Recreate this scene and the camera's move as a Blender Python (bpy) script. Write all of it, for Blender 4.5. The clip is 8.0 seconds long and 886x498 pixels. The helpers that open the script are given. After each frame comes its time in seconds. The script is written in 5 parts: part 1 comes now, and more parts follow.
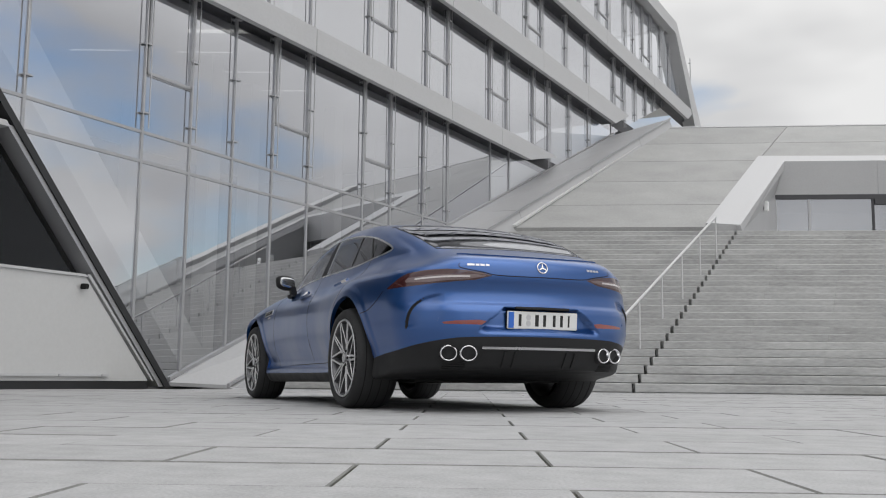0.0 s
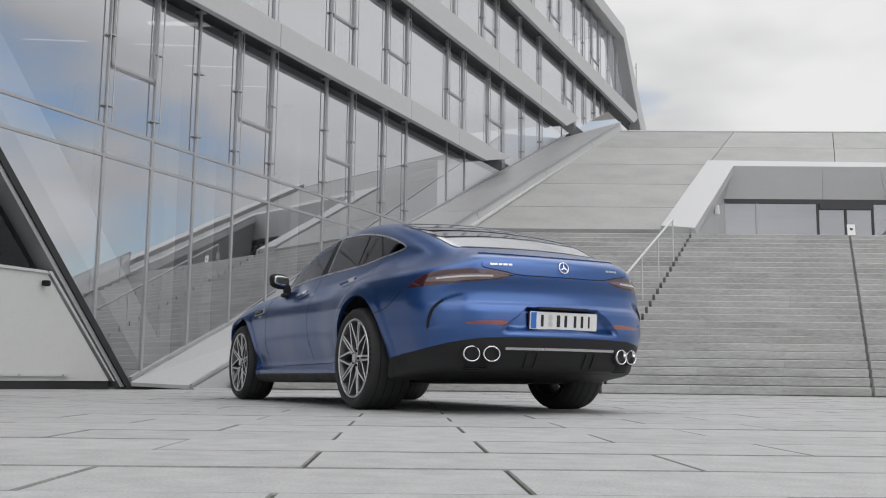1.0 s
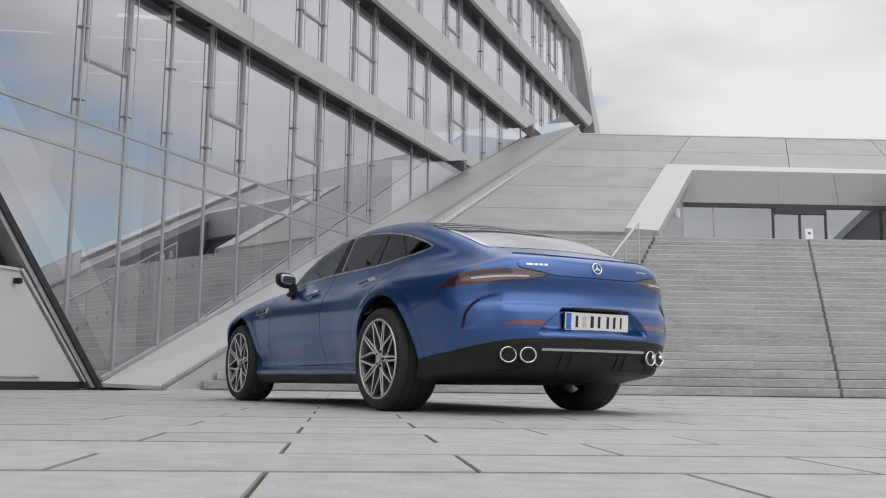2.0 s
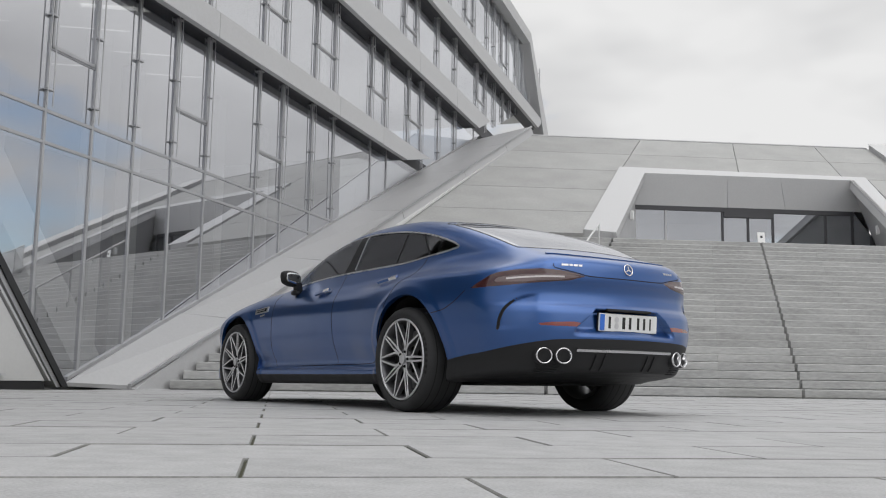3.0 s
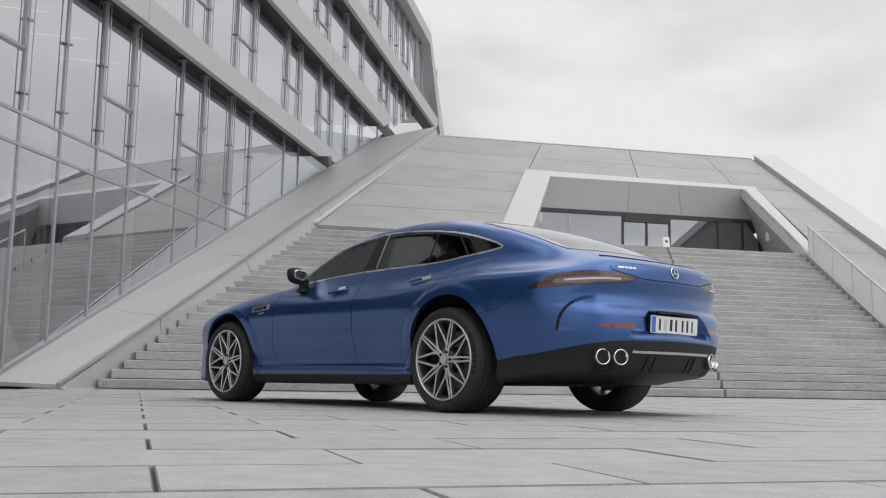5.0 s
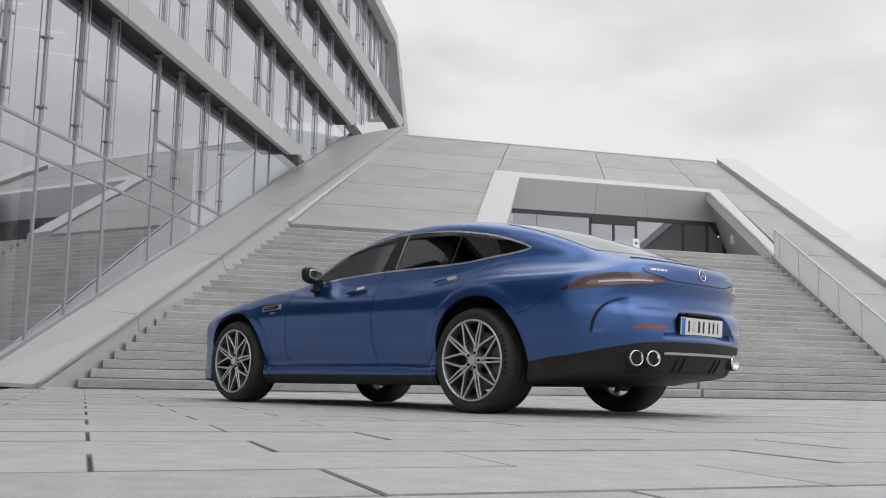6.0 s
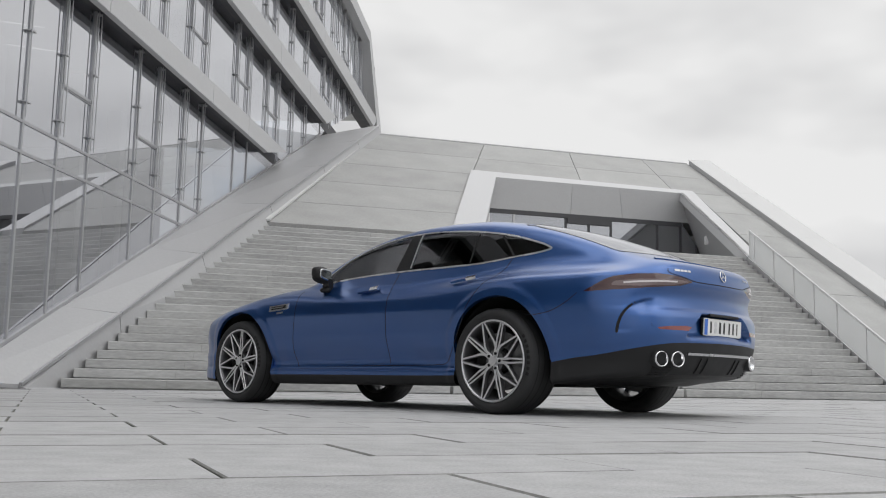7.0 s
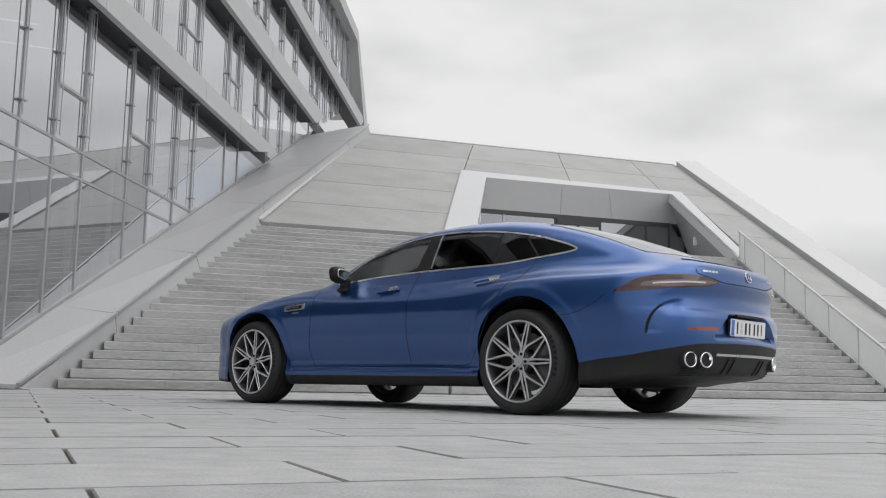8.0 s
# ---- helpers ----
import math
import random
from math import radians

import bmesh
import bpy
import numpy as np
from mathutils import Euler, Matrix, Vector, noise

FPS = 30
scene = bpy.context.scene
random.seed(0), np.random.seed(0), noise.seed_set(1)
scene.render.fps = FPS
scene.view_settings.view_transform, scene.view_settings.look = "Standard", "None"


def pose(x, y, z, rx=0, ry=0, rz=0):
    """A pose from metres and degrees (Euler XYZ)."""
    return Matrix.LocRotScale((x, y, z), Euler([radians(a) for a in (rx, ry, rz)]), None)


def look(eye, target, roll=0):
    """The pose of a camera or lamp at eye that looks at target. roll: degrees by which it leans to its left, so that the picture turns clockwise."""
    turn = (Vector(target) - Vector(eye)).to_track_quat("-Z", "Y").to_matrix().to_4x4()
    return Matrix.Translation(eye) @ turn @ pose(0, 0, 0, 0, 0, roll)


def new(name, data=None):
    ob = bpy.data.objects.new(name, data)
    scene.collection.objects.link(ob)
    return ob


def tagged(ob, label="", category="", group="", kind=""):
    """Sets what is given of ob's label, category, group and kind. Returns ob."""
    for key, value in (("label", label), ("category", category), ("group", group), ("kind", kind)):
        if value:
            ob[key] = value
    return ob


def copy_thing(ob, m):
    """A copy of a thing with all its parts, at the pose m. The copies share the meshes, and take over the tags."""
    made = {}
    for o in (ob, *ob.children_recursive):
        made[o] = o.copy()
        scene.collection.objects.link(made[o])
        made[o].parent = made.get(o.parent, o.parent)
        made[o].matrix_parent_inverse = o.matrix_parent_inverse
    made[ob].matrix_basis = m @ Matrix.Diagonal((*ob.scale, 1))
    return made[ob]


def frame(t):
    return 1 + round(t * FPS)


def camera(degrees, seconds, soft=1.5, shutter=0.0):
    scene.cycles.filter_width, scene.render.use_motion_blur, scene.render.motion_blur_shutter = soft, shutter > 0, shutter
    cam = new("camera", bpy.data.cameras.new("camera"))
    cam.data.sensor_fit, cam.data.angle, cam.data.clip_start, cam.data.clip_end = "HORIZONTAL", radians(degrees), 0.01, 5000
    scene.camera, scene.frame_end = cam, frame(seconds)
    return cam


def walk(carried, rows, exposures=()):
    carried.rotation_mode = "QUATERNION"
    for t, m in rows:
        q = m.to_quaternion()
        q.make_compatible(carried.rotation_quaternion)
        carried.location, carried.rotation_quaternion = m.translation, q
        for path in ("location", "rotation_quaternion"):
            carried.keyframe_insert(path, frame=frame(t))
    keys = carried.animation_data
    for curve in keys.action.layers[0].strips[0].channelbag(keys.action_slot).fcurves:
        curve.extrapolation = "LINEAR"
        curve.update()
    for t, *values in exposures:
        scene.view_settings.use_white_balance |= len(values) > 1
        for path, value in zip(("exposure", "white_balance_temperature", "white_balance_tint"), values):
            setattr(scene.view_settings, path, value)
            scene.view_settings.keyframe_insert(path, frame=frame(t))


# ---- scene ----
cam = camera(48.3, 8.0, soft=1.1)
PATH = [
    (0, (0.555, -7.594, 0.23), (0.365, -5.62, 0.487), 0.6),
    (0.5, (0.285, -7.55, 0.229), (0.159, -5.57, 0.488), 0.7),
    (1, (-0.01, -7.524, 0.228), (-0.07, -5.542, 0.487), 0.7),
    (1.5, (-0.293, -7.486, 0.223), (-0.295, -5.503, 0.484), 0.7),
    (3, (-1.226, -7.339, 0.221), (-1.039, -5.365, 0.484), 0.9),
    (3.5, (-1.514, -7.286, 0.219), (-1.25, -5.321, 0.482), 0.9),
    (4, (-1.829, -7.223, 0.216), (-1.488, -5.27, 0.481), 1.0),
    (4.5, (-2.111, -7.155, 0.215), (-1.716, -5.213, 0.48), 1.0),
    (6, (-2.895, -6.967, 0.211), (-2.358, -5.059, 0.477), 1.1),
    (6.5, (-3.078, -6.886, 0.211), (-2.506, -4.988, 0.478), 1.1),
    (7, (-3.256, -6.818, 0.213), (-2.65, -4.931, 0.479), 1.1),
    (7.5, (-3.406, -6.755, 0.214), (-2.779, -4.875, 0.48), 1.1),
    (8, (-3.537, -6.693, 0.211), (-2.894, -4.818, 0.478), 1.1),
]
walk(cam, [(t, look(eye, target, roll)) for t, eye, target, roll in PATH])

# ---- sky and sun ----
world = bpy.data.worlds.new("sky")
scene.world = world
world.use_nodes = True
wt = world.node_tree
wt.nodes.clear()


def wnode(kind, **values):
    n = wt.nodes.new(kind)
    for k, v in values.items():
        n.inputs[k].default_value = v
    return n


sky = wt.nodes.new("ShaderNodeTexSky")
sky.sky_type, sky.sun_disc = "NISHITA", False
sky.sun_elevation, sky.sun_rotation = radians(40), radians(138)
coord = wt.nodes.new("ShaderNodeTexCoord")
stretch = wt.nodes.new("ShaderNodeMapping")
stretch.inputs["Scale"].default_value = (1.0, 1.0, 2.2)
stretch.inputs["Rotation"].default_value = (0, 0, radians(46))
stretch.inputs["Location"].default_value = (0.35, 0.1, 0.4)
big = wnode("ShaderNodeTexNoise", Scale=2.1, Detail=5.0, Roughness=0.5)
fine = wnode("ShaderNodeTexNoise", Scale=2.2, Detail=4.0, Roughness=0.5)
cover = wt.nodes.new("ShaderNodeValToRGB")
cover.color_ramp.elements[0].position, cover.color_ramp.elements[1].position = 0.335, 0.430
cloud = wt.nodes.new("ShaderNodeValToRGB")
cloud.color_ramp.elements[0].position, cloud.color_ramp.elements[1].position = 0.35, 0.57
cloud.color_ramp.elements[0].color = (0.46, 0.463, 0.475, 1)
cloud.color_ramp.elements[1].color = (0.77, 0.77, 0.77, 1)
dim = wt.nodes.new("ShaderNodeVectorMath")
dim.operation = "SCALE"
dim.inputs["Scale"].default_value = 0.13
mixer = wt.nodes.new("ShaderNodeMix")
mixer.data_type = "RGBA"
back = wnode("ShaderNodeBackground", Strength=1.07)
SUN_AT = Vector((8.0, -9.0, 10.0)).normalized()
# the cloud layer grows brighter towards the zenith, as under any overcast sky
apart = wt.nodes.new("ShaderNodeSeparateXYZ")
above = wt.nodes.new("ShaderNodeMapRange")
above.interpolation_type = "SMOOTHSTEP"
for k, v in (("From Min", 0.42), ("From Max", 0.90), ("To Min", 1.0), ("To Max", 2.3)):
    above.inputs[k].default_value = v
lift = wt.nodes.new("ShaderNodeVectorMath")
lift.operation = "SCALE"
wout = wt.nodes.new("ShaderNodeOutputWorld")
wt.links.new(coord.outputs["Generated"], stretch.inputs["Vector"])
wt.links.new(stretch.outputs["Vector"], big.inputs["Vector"])
wt.links.new(stretch.outputs["Vector"], fine.inputs["Vector"])
wt.links.new(big.outputs["Fac"], cover.inputs["Fac"])
wt.links.new(fine.outputs["Fac"], cloud.inputs["Fac"])
wt.links.new(sky.outputs["Color"], dim.inputs[0])
wt.links.new(cover.outputs["Color"], mixer.inputs["Factor"])
wt.links.new(dim.outputs["Vector"], mixer.inputs["A"])
wt.links.new(cloud.outputs["Color"], lift.inputs[0])
wt.links.new(lift.outputs["Vector"], mixer.inputs["B"])
wt.links.new(coord.outputs["Generated"], apart.inputs[0])
wt.links.new(apart.outputs["Z"], above.inputs["Value"])
wt.links.new(above.outputs["Result"], lift.inputs["Scale"])
wt.links.new(mixer.outputs["Result"], back.inputs["Color"])
wt.links.new(back.outputs["Background"], wout.inputs["Surface"])

sun_lamp = bpy.data.lights.new("sun", "SUN")
sun_lamp.energy, sun_lamp.angle, sun_lamp.color = 0.6, radians(60), (1.0, 0.97, 0.93)
sun = new("sun", sun_lamp)
sun.matrix_world = look(SUN_AT * 20, (0, 0, 0))


# ---- materials ----
def material(name, color, rough=0.6, metal=0.0, vary=0.12, scale=3.0, grain=60.0, bump=0.0, coat=0.0, per_object=0.0, per_island=0.0, spec=0.5, stretch=None):
    """A surface whose colour varies at two scales, with fine relief."""
    m = bpy.data.materials.new(name)
    m.use_nodes = True
    t = m.node_tree
    p = t.nodes["Principled BSDF"]
    p.inputs["Metallic"].default_value = metal
    p.inputs["Coat Weight"].default_value = coat
    p.inputs["Specular IOR Level"].default_value = spec
    tc = t.nodes.new("ShaderNodeTexCoord")
    n1, n2 = t.nodes.new("ShaderNodeTexNoise"), t.nodes.new("ShaderNodeTexNoise")
    n1.inputs["Scale"].default_value, n1.inputs["Detail"].default_value = scale, 6.0
    n2.inputs["Scale"].default_value, n2.inputs["Detail"].default_value = grain, 4.0
    where = tc.outputs["Object"]
    if stretch:
        mp = t.nodes.new("ShaderNodeMapping")
        mp.inputs["Scale"].default_value = stretch
        t.links.new(where, mp.inputs["Vector"])
        where = mp.outputs["Vector"]
    for n in (n1, n2):
        t.links.new(where, n.inputs["Vector"])
    add = t.nodes.new("ShaderNodeMath")
    add.operation = "ADD"
    t.links.new(n1.outputs["Fac"], add.inputs[0])
    t.links.new(n2.outputs["Fac"], add.inputs[1])
    last = add
    if per_object or per_island:
        if per_object:
            info = t.nodes.new("ShaderNodeObjectInfo")
            source = info.outputs["Random"]
        else:
            info = t.nodes.new("ShaderNodeNewGeometry")
            source = info.outputs["Random Per Island"]
        more = t.nodes.new("ShaderNodeMath")
        more.operation = "MULTIPLY_ADD"
        more.inputs[1].default_value = (per_object or per_island)
        t.links.new(source, more.inputs[0])
        t.links.new(add.outputs[0], more.inputs[2])
        last = more
    top = 1.0 + (per_object or per_island) / 2
    ramp = t.nodes.new("ShaderNodeMapRange")
    ramp.inputs["From Min"].default_value, ramp.inputs["From Max"].default_value = top - 0.5, top + 0.5
    ramp.inputs["To Min"].default_value, ramp.inputs["To Max"].default_value = 1 - vary, 1 + vary
    t.links.new(last.outputs[0], ramp.inputs["Value"])
    mul = t.nodes.new("ShaderNodeVectorMath")
    mul.operation = "SCALE"
    mul.inputs[0].default_value = color
    t.links.new(ramp.outputs["Result"], mul.inputs["Scale"])
    t.links.new(mul.outputs["Vector"], p.inputs["Base Color"])
    rr = t.nodes.new("ShaderNodeMapRange")
    rr.inputs["From Min"].default_value, rr.inputs["From Max"].default_value = 0.3, 0.7
    rr.inputs["To Min"].default_value, rr.inputs["To Max"].default_value = max(rough - 0.06, 0.0), min(rough + 0.06, 1.0)
    t.links.new(n1.outputs["Fac"], rr.inputs["Value"])
    t.links.new(rr.outputs["Result"], p.inputs["Roughness"])
    if bump:
        b = t.nodes.new("ShaderNodeBump")
        b.inputs["Strength"].default_value, b.inputs["Distance"].default_value = bump, 0.01
        t.links.new(n2.outputs["Fac"], b.inputs["Height"])
        t.links.new(b.outputs["Normal"], p.inputs["Normal"])
    return m


def glass(name, tint, see_through, rough=0.0, gloss=0.06, wave=0.0, blend=0.5):
    """Coated glass: a mirror film whose strength grows at grazing angles, over tinted transparency."""
    m = bpy.data.materials.new(name)
    m.use_nodes = True
    t = m.node_tree
    t.nodes.clear()
    out = t.nodes.new("ShaderNodeOutputMaterial")
    clear, shine, mix = t.nodes.new("ShaderNodeBsdfTransparent"), t.nodes.new("ShaderNodeBsdfGlossy"), t.nodes.new("ShaderNodeMixShader")
    clear.inputs["Color"].default_value = (*[c * see_through for c in tint], 1)
    shine.inputs["Roughness"].default_value = rough
    shine.inputs["Color"].default_value = (0.95, 0.96, 1.0, 1)
    lw = t.nodes.new("ShaderNodeLayerWeight")
    lw.inputs["Blend"].default_value = blend
    rng = t.nodes.new("ShaderNodeMapRange")
    rng.inputs["To Min"].default_value, rng.inputs["To Max"].default_value = gloss, 1.0
    t.links.new(lw.outputs["Fresnel"], rng.inputs["Value"])
    t.links.new(rng.outputs["Result"], mix.inputs["Fac"])
    t.links.new(clear.outputs[0], mix.inputs[1])
    t.links.new(shine.outputs[0], mix.inputs[2])
    t.links.new(mix.outputs[0], out.inputs["Surface"])
    if wave:
        tc, n, b = t.nodes.new("ShaderNodeTexCoord"), t.nodes.new("ShaderNodeTexNoise"), t.nodes.new("ShaderNodeBump")
        n.inputs["Scale"].default_value = 0.8
        b.inputs["Strength"].default_value, b.inputs["Distance"].default_value = wave, 0.02
        t.links.new(tc.outputs["Object"], n.inputs["Vector"])
        t.links.new(n.outputs["Fac"], b.inputs["Height"])
        t.links.new(b.outputs["Normal"], shine.inputs["Normal"])
        t.links.new(b.outputs["Normal"], lw.inputs["Normal"])
    return m


PAVING = material("granite_slab", (0.375, 0.375, 0.377), 0.75, vary=0.34, scale=6.5, grain=110, bump=0.35, per_object=0.18)
PAVING_FAR = material("granite_slabs_far", (0.375, 0.375, 0.377), 0.75, vary=0.34, scale=6.5, grain=110, bump=0.35, per_island=0.18)
# slab sides coloured dark to give the open joints their shade
EDGE = material("shaded_slab_edge", (0.22, 0.22, 0.21), 0.95, vary=0.5, scale=3.0, grain=50)
JOINT = material("joint_sand", (0.080, 0.080, 0.052), 0.95, vary=0.4, scale=2.0, grain=90, bump=0.4)
EARTH = material("distant_ground", (0.30, 0.30, 0.295), 0.9, vary=0.2, scale=0.4, grain=5)
STEP = material("concrete_step", (0.38, 0.38, 0.375), 0.8, vary=0.34, scale=1.5, grain=14, bump=0.12, per_object=0.16, stretch=(0.55, 1.0, 2.2))
SLOPE = material("concrete_slab", (0.345, 0.345, 0.338), 0.8, vary=0.24, scale=0.9, grain=25, bump=0.2, per_object=0.25)
GAP = material("gap_shade", (0.06, 0.06, 0.06), 0.9, vary=0.2)
CLAD = material("grey_metal_panel", (0.38, 0.38, 0.385), 0.45, 0.0, vary=0.07, scale=0.8, grain=20)
SOFFIT = material("portal_panel", (0.52, 0.52, 0.525), 0.45, 0.0, vary=0.06, scale=0.8, grain=20)
FASCIA = material("pale_fascia", (0.49, 0.49, 0.495), 0.5, 0.0, vary=0.06, scale=0.6, grain=20)
WHITE = material("white_panel", (0.52, 0.52, 0.515), 0.5, vary=0.05, scale=0.7, grain=20)
ALU = material("anodised_aluminium", (0.42, 0.42, 0.43), 0.42, 0.55, vary=0.10, scale=3, grain=80)
STEEL = material("painted_steel", (0.55, 0.55, 0.55), 0.45, 0.2, vary=0.1, scale=5, grain=80)
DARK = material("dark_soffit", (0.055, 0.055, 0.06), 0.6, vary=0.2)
BLACKBAND = material("black_metal_band", (0.02, 0.02, 0.022), 0.4, vary=0.2)
PLASTER = material("white_plaster", (0.82, 0.82, 0.81), 0.8, vary=0.05)
# dark tone for inner floors and back walls puts the rooms' dimness into colour
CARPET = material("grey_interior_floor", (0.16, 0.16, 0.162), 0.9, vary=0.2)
BLACK = material("matt_black", (0.006, 0.006, 0.006), 0.85, vary=0.1)
PANE = glass("facade_glass", (0.92, 0.95, 0.97), 0.72, gloss=0.53, wave=0.05)
DARKPANE = glass("dark_glass", (0.5, 0.55, 0.6), 0.55, gloss=0.0, blend=0.25)
CLEAR = bpy.data.materials.new("inner_glass_face")
CLEAR.use_nodes = True
CLEAR.node_tree.nodes.clear()
_o, _t = CLEAR.node_tree.nodes.new("ShaderNodeOutputMaterial"), CLEAR.node_tree.nodes.new("ShaderNodeBsdfTransparent")
CLEAR.node_tree.links.new(_t.outputs[0], _o.inputs["Surface"])
# balustrade glass: half-clear white stands in for the sky it mirrors
BALUSTER = bpy.data.materials.new("pale_sheen_glass")
BALUSTER.use_nodes = True
_n = BALUSTER.node_tree.nodes
_n["Principled BSDF"].inputs["Base Color"].default_value = (0.78, 0.79, 0.79, 1)
_n["Principled BSDF"].inputs["Roughness"].default_value = 0.35
_n["Principled BSDF"].inputs["Alpha"].default_value = 0.55
ENTRY = glass("entrance_glass", (0.70, 0.78, 0.82), 0.6, gloss=0.47)


# ---- mesh helpers ----
def mesh_of(bm, name, smooth=False):
    bmesh.ops.recalc_face_normals(bm, faces=bm.faces)
    me = bpy.data.meshes.new(name)
    bm.to_mesh(me)
    bm.free()
    if smooth:
        me.polygons.foreach_set("use_smooth", [True] * len(me.polygons))
    return me


def part(name, bm, mat, parent=None, label="", smooth=False):
    me = mesh_of(bm, name, smooth)
    me.materials.append(mat)
    ob = new(name, me)
    ob.parent = parent
    if label:
        tagged(ob, label)
    return ob


def share(name, me, m, parent):
    """One more object on a mesh that is already there."""
    ob = new(name, me)
    ob.parent = parent
    ob.matrix_basis = m
    return ob


def empty(name, m=None, label="", category="", group="", kind=""):
    ob = new(name)
    if m is not None:
        ob.matrix_basis = m
    return tagged(ob, label, category, group, kind)


def box(bm, x0, x1, y0, y1, z0, z1, m=None, bevel=0.0):
    r = bmesh.ops.create_cube(bm, size=1.0)
    vs = r["verts"]
    bmesh.ops.transform(bm, verts=vs, matrix=Matrix.LocRotScale(((x0 + x1) / 2, (y0 + y1) / 2, (z0 + z1) / 2), None, (x1 - x0, y1 - y0, z1 - z0)))
    if bevel:
        es = list({e for v in vs for e in v.link_edges})
        vs = list({v for f in bmesh.ops.bevel(bm, geom=es, offset=bevel, segments=2, affect="EDGES")["faces"] for v in f.verts} | {v for v in vs if v.is_valid})
    if m is not None:
        bmesh.ops.transform(bm, verts=vs, matrix=m)
    return bm


def boxed(*a, **k):
    return box(bmesh.new(), *a, **k)


def tube(bm, a, b, r, n=8):
    a, b = Vector(a), Vector(b)
    d = b - a
    m = Matrix.Translation((a + b) / 2) @ d.to_track_quat("Z", "Y").to_matrix().to_4x4()
    bmesh.ops.create_cone(bm, cap_ends=True, segments=n, radius1=r, radius2=r, depth=d.length, matrix=m)
    return bm


def prism(bm, poly, way):
    """A flat polygon given a thickness along way."""
    way = Vector(way)
    a = [bm.verts.new(Vector(p)) for p in poly]
    b = [bm.verts.new(Vector(p) + way) for p in poly]
    bm.faces.new(a)
    bm.faces.new(b[::-1])
    for i in range(len(a)):
        j = (i + 1) % len(a)
        bm.faces.new((a[i], b[i], b[j], a[j]))
    return bm


def prismed(poly, way):
    return prism(bmesh.new(), poly, way)


def bmesh_small(s, o, z):
    """A small bolt head."""
    bm = bmesh.new()
    bmesh.ops.create_cone(bm, cap_ends=True, segments=8, radius1=0.014, radius2=0.010, depth=0.02, matrix=pose(s, o, z, 90, 0, 0))
    return bm

# ---- ground ----
PAVE = pose(0, 0, 0, 0, 0, 4)
SLAB_L, SLAB_W, JW = 1.026, 0.547, 0.009
bm = bmesh.new()
vs = [bm.verts.new(p) for p in ((-900, -900, -0.03), (900, -900, -0.03), (900, 900, -0.03), (-900, 900, -0.03))]
bm.faces.new(vs)
ground = tagged(part("ground", bm, EARTH), "broad grey plaza ground reaching to the horizon", "ground", kind="structure")

# ---- stairs and slope ----
K, Y0, YT = 0.4975, 9.40, 17.20
N_STEP = 25
RISE, TREAD = 3.9 / N_STEP, (YT - Y0) / (N_STEP - 1)


def plane_z(y):
    return K * (y - 9.32)


def on_slope(x, y, up=0.0):
    return Vector((x, y, plane_z(y) + up))


def left_edge(y):
    return -4.14 + 0.482 * (y - 9.40)


def right_edge(y):
    return 13.36 - 0.232 * (16.6 - y)


def rail_joint(y):
    return 2.16 + 0.421 * (y - 9.40)


def groove(y):
    return 6.72 + 0.345 * (y - 9.40)


def step_block(x0, x1, y, back, z):
    """A block step with a worn front edge and a recessed joint under it."""
    d = rnd.uniform(-0.0015, 0.0015)
    prof = [(y + 0.012 + d, z), (y + d, z - 0.012), (y + d, z - RISE + 0.018), (y + 0.03, z - RISE + 0.014), (y + 0.03, z - RISE - 0.01), (back, z - RISE - 0.01), (back, z)]
    return prismed([(x0, a, b) for a, b in prof], (x1 - x0, 0, 0))


rnd = random.Random(3)
stairs = empty("stairs", label="broad outdoor flight of weathered grey concrete steps", category="stairs", kind="structure")
for i in range(N_STEP):
    y = Y0 + i * TREAD
    z = (i + 1) * RISE
    back = y + TREAD + 0.05 if i < N_STEP - 1 else y + 0.35
    cuts = (left_edge(y), rail_joint(y), groove(y), right_edge(y))
    for a, b in zip(cuts, cuts[1:]):
        n = 3 if b - a < 5.2 else 4
        for k in range(n):
            xa, xb = a + (b - a) * k / n, a + (b - a) * (k + 1) / n
            bm = step_block(xa + (0.03 if k == 0 else 0.0012), xb - (0.03 if k == n - 1 else 0.0012), y, back, z)
            part("step_block", bm, STEP, stairs)
# sloping bed under the steps, near black to paint shade into the gaps
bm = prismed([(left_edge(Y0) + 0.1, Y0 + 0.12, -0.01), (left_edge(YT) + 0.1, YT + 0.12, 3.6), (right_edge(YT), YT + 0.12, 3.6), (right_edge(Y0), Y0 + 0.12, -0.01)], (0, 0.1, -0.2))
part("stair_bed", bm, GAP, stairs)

terrace = tagged(part("terrace", boxed(4.6, 17.5, YT + 0.3, 30, 3.6, 3.895), STEP), "flat grey concrete terrace above the steps", "terrace", kind="structure")

# slope of large slabs
YS, YE = 17.42, 27.85
slope = empty("slope", label="steep roof slope of large pale concrete slabs", category="roof slope", kind="structure")
rows = [YS, 19.2, 21.35, 23.5, 25.65, YE]


def fan(x0, y):
    """A joint that starts at x0 on the top edge and runs down the slope."""
    return x0 - 0.46 * (YE - y) * max(0.15, 1 - (x0 - 9.4) / 16)


def left_slope(y):
    return -0.11 + 0.503 * (y - 17.37)


def right_slope(y):
    return 18.30 - 0.2075 * (27.56 - y)


PORTAL_L = lambda y: 7.50 - 0.437 * (23.93 - y)
PORTAL_R = lambda y: 15.94 - 0.272 * (23.37 - y)


